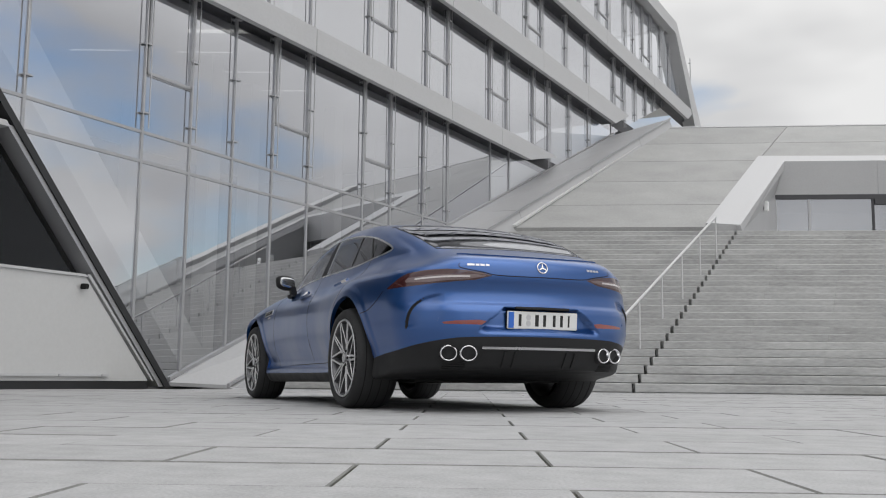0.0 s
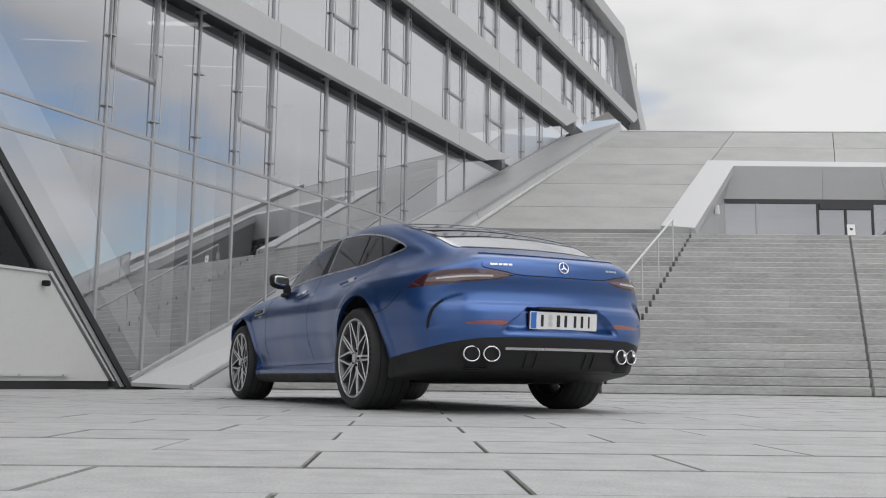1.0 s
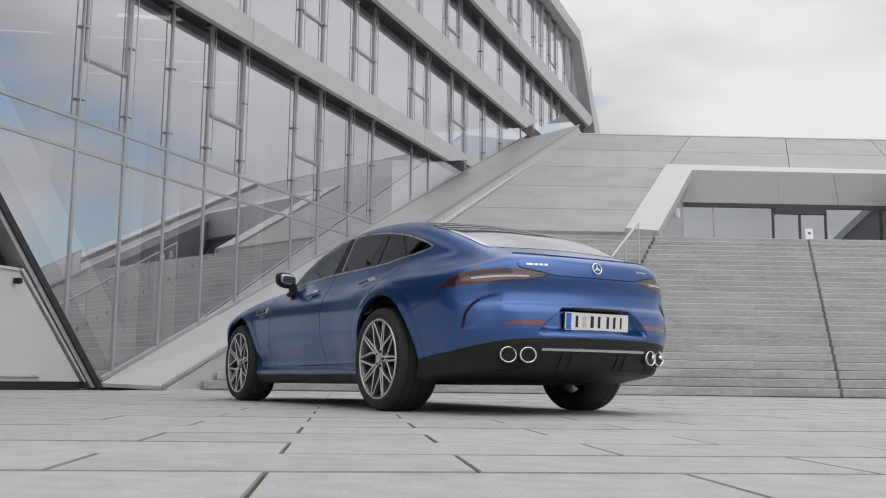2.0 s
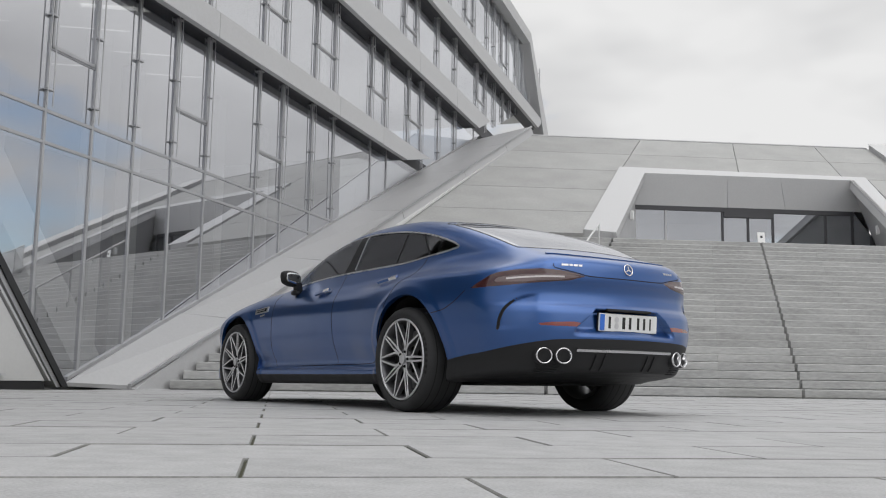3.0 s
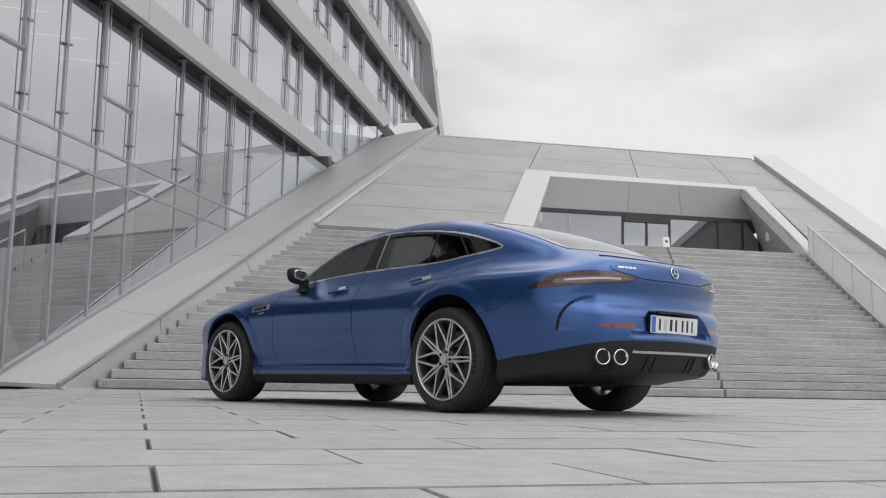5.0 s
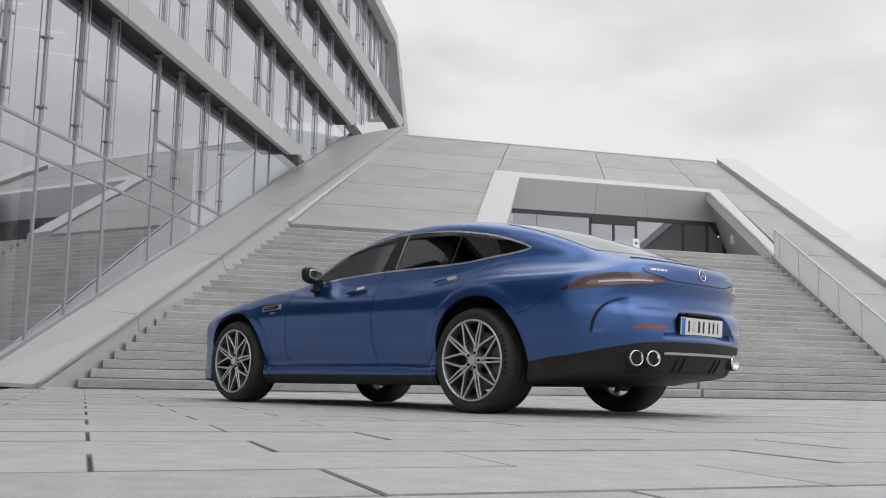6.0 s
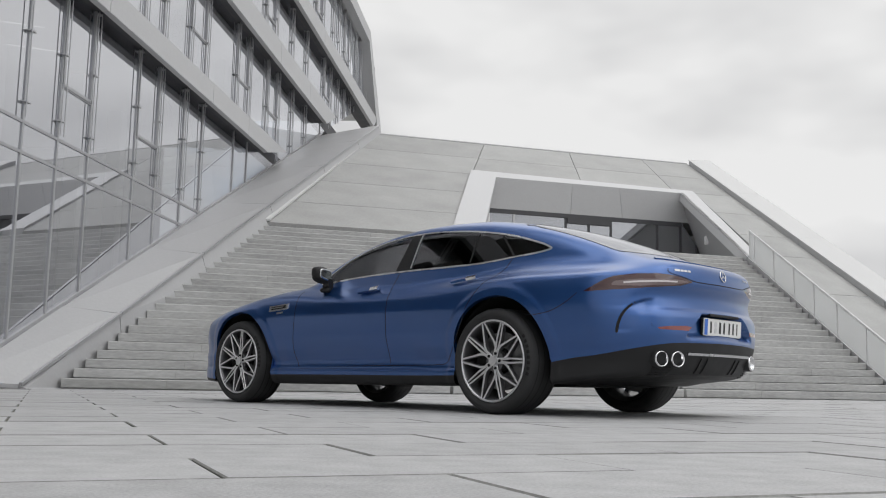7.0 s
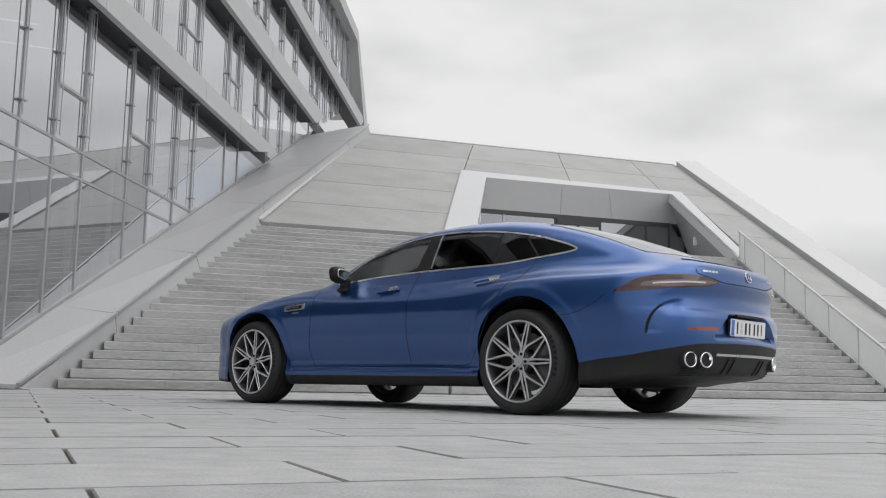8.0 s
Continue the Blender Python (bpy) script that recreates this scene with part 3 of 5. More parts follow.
for y in (16.95, 16.6, 15.37, 14.21, 13.15, 12.05, 10.8, 9.75):
    x = right_edge(y) + 0.07
    pts.append(((x, y, plane_z(y) - 0.02), (x, y, plane_z(y) + 0.84)))
rail(pts, "slim pale steel handrail with glass panels beside the steps", BALUSTER)

lamp = empty("wall_lamp", Matrix.Translation((7.05, 20.9, 5.15)), "small white wall lamp on the portal side", "wall lamp", "portal lamps")
part("housing", boxed(-0.05, 0.06, -0.09, 0.09, -0.14, 0.14, m=pose(0, 0, 0, 0, 0, -22), bevel=0.015), PLASTER, lamp)
part("back_plate", boxed(-0.08, -0.05, -0.06, 0.06, -0.10, 0.10, m=pose(0, 0, 0, 0, 0, -22)), ALU, lamp)
copy_thing(lamp, Matrix.Translation((14.95, 21.35, 5.02)) @ pose(0, 0, 0, 0, 0, 180))

sign = empty("notice_stand", Matrix.Translation((9.75, 17.95, 3.895)), "small white notice stand on the terrace", "sign")
part("board", boxed(-0.10, 0.10, -0.015, 0.015, 0.10, 0.40, m=pose(0, 0, 0, -8, 0, 0), bevel=0.004), PLASTER, sign)
part("foot", boxed(-0.13, 0.13, -0.08, 0.08, 0.0, 0.03), STEEL, sign)
part("stem", boxed(-0.02, 0.02, -0.01, 0.01, 0.03, 0.12), STEEL, sign)
part("mark", boxed(-0.035, 0.035, -0.019, -0.014, 0.24, 0.30, m=pose(0, 0, 0, -8, 0, 0)), DARK, sign)

# ---- trees behind the viewer, met in the reflections ----
LEAF = material("leaf_green", (0.06, 0.075, 0.045), 0.7, vary=0.4, scale=0.8, grain=6, per_island=0.4)
BARK = material("bark", (0.12, 0.10, 0.085), 0.9, vary=0.3, scale=4, grain=40, bump=0.3)


def tree(x, y, h, seed):
    r = random.Random(seed)
    ob = empty("tree", Matrix.Translation((x, y, -0.03)), "broad leafy green tree at the plaza's edge", "tree", "trees across the plaza")
    bm = bmesh.new()
    tips = []
    bmesh.ops.create_cone(bm, cap_ends=True, segments=9, radius1=h * 0.028, radius2=h * 0.014, depth=h * 0.5, matrix=Matrix.Translation((0, 0, h * 0.25)))
    for k in range(9):
        a, up = r.uniform(0, 6.28), r.uniform(0.35, 0.95)
        base = Vector((0, 0, h * r.uniform(0.3, 0.5)))
        tip = base + Vector((math.cos(a), math.sin(a), up)).normalized() * h * r.uniform(0.25, 0.42)
        tube(bm, base, tip, h * 0.008, 6)
        tips += [tip, base.lerp(tip, 0.65)]
    part("trunk", bm, BARK, ob)
    vs, fs = [], []
    for tip in tips:
        for _ in range(60):
            c = tip + Vector((r.gauss(0, 1), r.gauss(0, 1), r.gauss(0, 0.8))) * h * 0.075
            u = Vector((r.gauss(0, 1), r.gauss(0, 1), r.gauss(0, 1))).normalized()
            w = u.orthogonal().normalized()
            q = h * r.uniform(0.014, 0.03)
            n = len(vs)
            vs += [c - u * q, c + w * q * 0.6, c + u * q, c - w * q * 0.6]
            fs.append((n, n + 1, n + 2, n + 3))
    me = bpy.data.meshes.new("crown")
    me.from_pydata([tuple(v) for v in vs], [], fs)
    me.materials.append(LEAF)
    crown = new("crown", me)
    crown.parent = ob


for i in range(15):
    tree(-52 + i * 8.0 + rnd.uniform(-1.5, 1.5), -60 - rnd.uniform(0, 8) - (6 if i % 2 else 0), rnd.uniform(8.5, 12), i)
for i in range(5):
    tree(-52 - rnd.uniform(0, 6), -40 + i * 6.5, rnd.uniform(8, 11), 40 + i)


# ---- car part shapes ----
def bmesh_disc(r, depth, m, n=24):
    bm = bmesh.new()
    bmesh.ops.create_cone(bm, cap_ends=True, segments=n, radius1=r, radius2=r, depth=depth, matrix=m)
    return bm


def ring(r, tr, m, n=40, k=8, flat=1.0):
    bm = bmesh.new()
    g = [[bm.verts.new(m @ Vector(((r + tr * math.cos(b)) * math.cos(a), (r + tr * math.cos(b)) * math.sin(a), tr * flat * math.sin(b)))) for b in [2 * math.pi * j / k for j in range(k)]] for a in [2 * math.pi * i / n for i in range(n)]]
    for i in range(n):
        for j in range(k):
            bm.faces.new((g[i][j], g[(i + 1) % n][j], g[(i + 1) % n][(j + 1) % k], g[i][(j + 1) % k]))
    return bm


def arm_mesh(r, m, a):
    bm = bmesh.new()
    t = m @ pose(0, 0, 0, 0, 0, a)
    return prism(bm, [t @ Vector(p) for p in ((0, -0.006, 0), (r, -0.0008, 0), (r, 0.0008, 0), (0, 0.006, 0))], t.to_3x3() @ Vector((0, 0, 0.003)))


def pipe_mesh(r, wall, depth, m, sx=1.0, n=36):
    """A tube with a rounded lip, open at both ends."""
    bm = bmesh.new()
    prof = [(r, -depth / 2), (r, depth / 2 - wall * 0.4), (r - wall * 0.25, depth / 2), (r - wall * 0.7, depth / 2), (r - wall, depth / 2 - wall * 0.4), (r - wall, -depth / 2)]
    g = [[bm.verts.new(m @ Vector((q * sx * math.cos(a), q * math.sin(a), z))) for q, z in prof] for a in [2 * math.pi * i / n for i in range(n)]]
    for i in range(n):
        for j in range(len(prof) - 1):
            bm.faces.new((g[i][j], g[(i + 1) % n][j], g[(i + 1) % n][j + 1], g[i][j + 1]))
    return bm


def liner_mesh(yc, zc, r, side):
    """The dark wheel well behind an arch."""
    bm = bmesh.new()
    hub_in, hub_out = [], []
    way = [(r, -0.18)] + [(r * math.cos(a), r * math.sin(a)) for a in np.radians(np.linspace(0, 180, 28))] + [(-r, -0.18)]
    for dy, dz in way:
        y, z = yc + dy, zc + dz
        hub_out.append(bm.verts.new((side * 0.90, y, z)))
        hub_in.append(bm.verts.new((side * 0.56, y, z)))
    for i in range(len(hub_in) - 1):
        bm.faces.new((hub_out[i], hub_out[i + 1], hub_in[i + 1], hub_in[i]))
    bm.faces.new(hub_in)
    return bm


def blob(m, n=20, k=12, e=0.75):
    """A rounded box: a ball pulled towards its corners."""
    bm = bmesh.new()
    bmesh.ops.create_uvsphere(bm, u_segments=n, v_segments=k, radius=1)
    for v in bm.verts:
        v.co = Vector([math.copysign(abs(c) ** e, c) for c in v.co])
        v.co = m @ v.co
    return bm


def mirror_at(side):
    return pose(side * 0.930, 1.885, 1.060, 0, 0, side * -8)


def mirror_form(m, size, e):
    """A rounded shell, lower and shallower towards its outer end."""
    bm = blob(Matrix.Identity(4), 24, 16, e)
    for v in bm.verts:
        x, y, z = v.co
        k = 1 - 0.16 * max(x, 0) - (0.10 * max(-x, 0) if z < 0 else 0)
        v.co = m @ Vector((x * size[0], y * size[1] * k, z * size[2] * k + 0.010 * x))
    return bm


def outward(side):
    return mirror_at(side) @ Matrix.Diagonal((side, 1, 1, 1))


def mirror_mesh(side):
    return mirror_form(outward(side) @ pose(0, 0.010, 0.014), (0.088, 0.055, 0.058), 0.66)


def mirror_cap(side):
    return mirror_form(outward(side) @ pose(0, 0.002, -0.014), (0.086, 0.058, 0.050), 0.66)


def mirror_pane(side):
    return mirror_form(outward(side) @ pose(0, -0.046, 0.004), (0.072, 0.011, 0.046), 0.5)


def seat_mesh(x, y, s):
    bm = blob(Matrix.LocRotScale((x, y + 0.05, 0.50), None, (0.25, 0.27, 0.10)), e=0.55)
    back = blob(Matrix.LocRotScale((x, y - 0.26, 0.82 * s), Euler((radians(16), 0, 0)), (0.24, 0.075, 0.31)), e=0.55)
    me = bpy.data.meshes.new("tmp")
    back.to_mesh(me)
    back.free()
    bm.from_mesh(me)
    bpy.data.meshes.remove(me)
    return bm


def headrest_mesh(x, y, s):
    return blob(Matrix.LocRotScale((x, y - 0.36, 1.17 * s), Euler((radians(14), 0, 0)), (0.125, 0.05, 0.085)), e=0.55)


def lathe(prof, n=64):
    """A body of revolution round the local y axis; prof holds (radius, y)."""
    bm = bmesh.new()
    g = [[bm.verts.new((q * math.cos(a), y, q * math.sin(a))) for q, y in prof] for a in [2 * math.pi * i / n for i in range(n)]]
    for i in range(n):
        for j in range(len(prof) - 1):
            bm.faces.new((g[i][j], g[(i + 1) % n][j], g[(i + 1) % n][j + 1], g[i][j + 1]))
    return bm


WHEEL_MESHES = {}


def spoke_mesh(h, R_OUT, odd, up):
    """Two bars that meet at the rim: a close pair that runs to the hub, or a spread pair that joins the neighbouring pairs."""
    bm = bmesh.new()
    mat, grow, lift_y = (RIM_FACE, 0.78, 0.0015) if up else (RIM_GREY, 1.0, 0.0)
    d = 0.003 if up else 0.032
    for s in (-1, 1):
        if odd:
            chain = [(0.030, s * 0.010, h - 0.030, 0.0115), (0.10, s * 0.0125, h - 0.025, 0.0100), (0.15, s * 0.0150, h - 0.020, 0.0070), (R_OUT - 0.012, s * 0.0098, h - 0.010, 0.0075)]
        else:
            chain = [(0.045, s * 0.0270, h - 0.029, 0.0120), (0.085, s * 0.0440, h - 0.026, 0.0110), (0.118, s * 0.0440, h - 0.023, 0.0085), (R_OUT - 0.012, s * 0.0098, h - 0.010, 0.0075)]
        quads = []
        for x, z, y, half in chain:
            half *= grow
            quads.append([bm.verts.new((x, y + lift_y, z - half)), bm.verts.new((x, y + lift_y, z + half)), bm.verts.new((x, y + lift_y - d, z + half * 1.3)), bm.verts.new((x, y + lift_y - d, z - half * 1.3))])
        for u, v in zip(quads, quads[1:]):
            for k in range(4):
                bm.faces.new((u[k], u[(k + 1) % 4], v[(k + 1) % 4], v[k]))
        bm.faces.new(quads[0])
        bm.faces.new(quads[-1][::-1])
    me = mesh_of(bm, "spoke")
    me.materials.append(mat)
    return me


def build_wheel(hub, r, w):
    """A wheel round the local y axis, its face towards +y."""
    R_OUT = 0.283
    h = w / 2
    tyre = [(R_OUT - 0.012, -h + 0.02), (R_OUT + 0.02, -h), (r - 0.03, -h - 0.004), (r - 0.010, -h + 0.02), (r, -h + 0.05), (r + 0.001, 0), (r, h - 0.05), (r - 0.010, h - 0.02), (r - 0.03, h + 0.004), (R_OUT + 0.022, h + 0.002), (R_OUT + 0.004, h - 0.008), (R_OUT - 0.012, h - 0.02)]
    t = part("tyre", lathe(tyre, 72), RUBBER, hub, "black low-profile tyre", smooth=True)
    for gy in (-0.3, -0.1, 0.1, 0.3):
        part("tread_groove", ring_band(r + 0.0012, gy * w, 0.007), BLACK, t)
    # raised maker's marks on the sidewall, as plain blocks
    for k in range(8):
        a = radians(150 + 6.5 * k)
        m = pose(0, 0, 0, 0, -math.degrees(a), 0)
        part("sidewall_mark", boxed(R_OUT + 0.030, R_OUT + 0.052, h - 0.004, h + 0.0045, -0.010, 0.010, m=m), BLACK, t)
    rim = part("rim", lathe([(R_OUT - 0.002, h - 0.015), (R_OUT - 0.004, h - 0.006), (R_OUT - 0.014, h - 0.006), (R_OUT - 0.020, h - 0.016), (R_OUT - 0.030, h - 0.06), (R_OUT - 0.042, -h + 0.02), (R_OUT - 0.01, -h + 0.01)], 72), RIM_GREY, hub, "grey painted rim barrel", smooth=True)
    part("rim_lip", lathe([(R_OUT - 0.0005, h - 0.010), (R_OUT - 0.004, h - 0.002), (R_OUT - 0.013, h - 0.003), (R_OUT - 0.016, h - 0.010)], 72), RIM_FACE, rim, "bright machined rim edge", smooth=True)
    disc = part("brake_disc", bmesh_disc(0.20, 0.03, pose(0, h - 0.13, 0, 90, 0, 0), 48), DISC, hub)
    part("brake_bell", bmesh_disc(0.09, 0.06, pose(0, h - 0.11, 0, 90, 0, 0), 32), BLACK, disc)
    part("brake_caliper", prismed([(0.10 * math.cos(a), h - 0.16, 0.10 * math.sin(a)) for a in np.radians((20, -10, -40))] + [(0.215 * math.cos(a), h - 0.16, 0.215 * math.sin(a)) for a in np.radians((-40, -10, 20))], (0, 0.07, 0)), BLACK, hub)
    part("hub_core", bmesh_disc(0.075, 0.06, pose(0, h - 0.068, 0, 90, 0, 0), 40), RIM_GREY, hub)
    part("hub_cap", bmesh_disc(0.033, 0.022, pose(0, h - 0.022, 0, 90, 0, 0), 32), RIM_FACE, hub)
    key = round(w, 3)
    if key not in WHEEL_MESHES:
        WHEEL_MESHES[key] = [[spoke_mesh(h, R_OUT, odd, up) for up in (0, 1)] for odd in (0, 1)]
    for i in range(10):
        grey, bright = WHEEL_MESHES[key][i % 2]
        sp = share("spoke", grey, pose(0, 0, 0, 0, 36 * i, 0), hub)
        share("spoke_face", bright, Matrix.Identity(4), sp)
    for i in range(5):
        a = math.radians(72 * i + 36)
        part("wheel_bolt", bmesh_disc(0.010, 0.02, pose(0.052 * math.cos(a), h - 0.030, 0.052 * math.sin(a), 90, 0, 0), 10), BLACK, hub)


def ring_band(r, y, w, n=72):
    return lathe([(r - 0.004, y - w / 2), (r, y - w / 2), (r, y + w / 2), (r - 0.004, y + w / 2)], n)

# ---- car body as a blend of smooth surfaces ----
def curve(*pts):
    """A smooth monotone curve through points."""
    px, py = np.array([p[0] for p in pts], float), np.array([p[1] for p in pts], float)
    h, d = np.diff(px), np.diff(py) / np.diff(px)
    m = np.zeros(len(px))
    m[0], m[-1] = d[0], d[-1]
    for i in range(1, len(px) - 1):
        if d[i - 1] * d[i] > 0:
            w1, w2 = 2 * h[i] + h[i - 1], h[i] + 2 * h[i - 1]
            m[i] = (w1 + w2) / (w1 / d[i - 1] + w2 / d[i])

    def f(x):
        x = np.clip(x, px[0], px[-1])
        i = np.clip(np.searchsorted(px, x) - 1, 0, len(px) - 2)
        t = (x - px[i]) / h[i]
        return ((2 * t ** 3 - 3 * t ** 2 + 1) * py[i] + (t ** 3 - 2 * t ** 2 + t) * h[i] * m[i]
                + (3 * t ** 2 - 2 * t ** 3) * py[i + 1] + (t ** 3 - t ** 2) * h[i] * m[i + 1])
    return f


def smax(a, b, k):
    return np.maximum(a, b) + np.maximum(k - np.abs(a - b), 0) ** 2 / (4 * k)


def smin(a, b, k):
    return -smax(-a, -b, k)


plan_w = curve((-1.3, 0.80), (-1.1, 0.845), (-0.9, 0.885), (-0.67, 0.92), (-0.4, 0.953), (0, 0.977), (0.4, 0.965), (1.0, 0.945), (1.8, 0.945), (2.4, 0.952), (2.95, 0.968), (3.2, 0.962), (3.45, 0.915), (3.65, 0.835), (3.9, 0.66))
tuck = curve((0.1, 0.14), (0.16, 0.09), (0.20, 0.06), (0.25, 0.036), (0.285, 0.036), (0.315, 0.066), (0.35, 0.070), (0.41, 0.048), (0.47, 0.026), (0.58, 0.007), (0.72, 0.0), (0.80, 0.012), (0.88, 0.04), (0.95, 0.085), (1.02, 0.16), (1.2, 0.4))
rear_y = curve((0.15, -0.95), (0.20, -1.03), (0.27, -1.12), (0.36, -1.185), (0.45, -1.225), (0.55, -1.24), (0.645, -1.236), (0.685, -1.222), (0.72, -1.197), (0.80, -1.182), (0.88, -1.18), (0.95, -1.175), (1.02, -1.16))
deck_z = curve((-1.25, 0.965), (-1.16, 0.985), (-1.05, 0.99), (-0.7, 0.985), (-0.2, 0.99), (0.3, 0.975), (1.2, 0.955), (1.9, 0.975), (2.3, 1.005), (2.8, 0.95), (3.3, 0.845), (3.6, 0.755), (3.8, 0.66), (3.95, 0.52))
roof_z = curve((-1.25, 0.93), (-1.12, 0.985), (-1.0, 1.045), (-0.8, 1.12), (-0.5, 1.240), (-0.2, 1.337), (0.1, 1.403), (0.4, 1.44), (0.7, 1.45), (1.0, 1.44), (1.3, 1.405), (1.6, 1.335), (1.9, 1.225), (2.2, 1.085), (2.45, 0.96), (2.6, 0.85), (2.9, 0.5))
cabin_w = curve((-1.3, 0.52), (-1.1, 0.58), (-0.8, 0.68), (-0.4, 0.775), (0, 0.825), (0.5, 0.85), (1.2, 0.86), (1.7, 0.845), (2.0, 0.82), (2.4, 0.76))
floor_z = curve((-1.25, 0.30), (-1.0, 0.275), (-0.6, 0.235), (-0.3, 0.195), (0.5, 0.185), (3.2, 0.17), (3.9, 0.20))


tuck_rear = curve((0.1, 0.14), (0.16, 0.09), (0.25, 0.05), (0.35, 0.06), (0.42, 0.046), (0.50, 0.022), (0.60, 0.006), (0.72, 0.0), (0.82, 0.010), (0.89, 0.026), (0.925, 0.042), (0.95, 0.075), (0.99, 0.16), (1.05, 0.30), (1.2, 0.6))


def ease(t):
    t = np.clip(t, 0.0, 1.0)
    return t * t * (3 - 2 * t)


def away(px, pz, pts):
    """Distance to an open line."""
    best = np.full(np.shape(px), 1e9)
    for (ax, az), (bx, bz) in zip(pts, pts[1:]):
        ex, ez = bx - ax, bz - az
        t = np.clip(((px - ax) * ex + (pz - az) * ez) / (ex * ex + ez * ez), 0, 1)
        best = np.minimum(best, np.hypot(px - ax - t * ex, pz - az - t * ez))
    return best


def scoop(u, z):
    """Depth of the bumper corner's hollow inside its curved edge."""
    d = away(u, z, SLIT_FINE)
    inside = ease(d * np.sign(slit_u(z) - u) / 0.022) * ease((z - 0.533) / 0.035) * ease((u + 0.44) / 0.14)
    return 0.030 * inside * np.exp(-(d / 0.11) ** 2)


def arch_ring(y, z, yc, zc, r):
    """A raised band round a wheel opening."""
    rho = np.hypot(y - yc, np.maximum(z - zc, 0)) - r
    return 1 - ease((rho - 0.045) / 0.05)


SLIT = [(-0.056, 0.540), (-0.068, 0.605), (-0.118, 0.677), (-0.21, 0.732), (-0.31, 0.760), (-0.41, 0.773)]
slit_u = curve((0.50, -0.055), (0.54, -0.056), (0.605, -0.068), (0.677, -0.118), (0.732, -0.21), (0.760, -0.31), (0.773, -0.41), (0.78, -0.50))
SLIT_FINE = [(float(slit_u(z)), float(z)) for z in np.linspace(0.50, 0.776, 24)]
ARCH_R, ARCH_F = (-0.025, 0.392, 0.418), (2.935, 0.385, 0.408)


def body_f(x, y, z):
    """Negative inside the body."""
    x = np.abs(x)
    flare = 0.018 * np.exp(-((y / 0.42) ** 2) - ((z - 0.66) / 0.16) ** 2) + 0.016 * np.exp(-(((y - 2.951) / 0.42) ** 2) - ((z - 0.64) / 0.15) ** 2)
    flare = flare + 0.006 * arch_ring(y, z, *ARCH_R) + 0.006 * arch_ring(y, z, *ARCH_F)
    back = ease((0.9 - y) / 1.0)
    fold_in = tuck(z) * (1 - back) + tuck_rear(z) * back
    fold_in = fold_in * (1 - 0.75 * ease((y - 3.2) / 0.2) * ease((0.5 - z) / 0.1))
    # hollow of the lower doors
    fold_in = fold_in + 0.012 * np.exp(-((z - 0.44) / 0.09) ** 2) * ease((y - 0.55) / 0.3) * ease((2.35 - y) / 0.3)
    side = x - plan_w(y) + fold_in - flare
    rear = rear_y(z) + 0.25 * x ** 2 - y
    # hooded hollow round the number plate, and the bumper scoops
    hood = 0.690 - 0.80 * np.maximum(x - 0.275, 0) + 0.02 * np.maximum(0.2 - x, 0)
    rear = rear + 0.052 * ease((hood - z) / 0.030) * ease((z - 0.50) / 0.07) * ease((0.47 - x) / 0.08)
    rear = rear + scoop(x + y, z)
    front = y - 3.885 + 0.3 * x ** 2 + 0.25 * np.maximum(z - 0.5, 0) ** 1.5 + 0.06 * np.maximum(0.5 - z, 0)
    top = z - deck_z(y) + 0.05 * (x / 0.9) ** 4
    low = smax(smax(side, rear, 0.28), smax(top, front, 0.10), 0.09 - 0.045 * back)
    low = smax(low, floor_z(y) - z, 0.03)
    cab = x - cabin_w(y) + 0.38 * (z - 0.95)
    cab = smax(cab, z - roof_z(y) + 0.09 * x ** 2, 0.11)
    cab = smax(cab, rear, 0.06)
    cab = smax(cab, 0.90 - z, 0.03)
    return smin(low, cab, 0.05 + 0.10 * ease((0.35 - y) / 0.7))


def body_n(p):
    e = 0.004
    x, y, z = p[:, 0], p[:, 1], p[:, 2]
    g = np.stack([body_f(x + e, y, z) - body_f(x - e, y, z), body_f(x, y + e, z) - body_f(x, y - e, z), body_f(x, y, z + e) - body_f(x, y, z - e)], 1)
    return g / np.maximum(np.linalg.norm(g, axis=1, keepdims=True), 1e-9)


def solve(o, d, level=0.0, far=1.9):
    """Where rays from inside leave the body."""
    lo, hi = np.zeros(len(o)), np.full(len(o), far)
    for _ in range(26):
        mid = (lo + hi) / 2
        p = o + d * mid[:, None]
        inside = body_f(p[:, 0], p[:, 1], p[:, 2]) < level
        lo, hi = np.where(inside, mid, lo), np.where(inside, hi, mid)
    return o + d * lo[:, None]


def shell(n_round, n_rear, n_mid, n_front, level=0.0):
    """A grid of points on the body, and its faces."""
    y0, y1, zc = -0.75, 3.25, 0.62
    stations = [(y0, -a) for a in np.radians(np.linspace(89.6, 0, n_rear, endpoint=False))]
    stations += [(y, 0.0) for y in np.linspace(y0, y1, n_mid)]
    stations += [(y1, a) for a in np.radians(np.linspace(0, 89.6, n_front + 1)[1:])]
    th = np.linspace(0, 2 * np.pi, n_round, endpoint=False)
    o = np.array([(0, y, zc) for y, a in stations for _ in th])
    d = np.array([(math.sin(t) * math.cos(a), math.sin(a), -math.cos(t) * math.cos(a)) for y, a in stations for t in th])
    p = solve(o, d, level)
    faces = [(i * n_round + j, (i + 1) * n_round + j, (i + 1) * n_round + (j + 1) % n_round, i * n_round + (j + 1) % n_round)
             for i in range(len(stations) - 1) for j in range(n_round)]
    return p.tolist(), faces


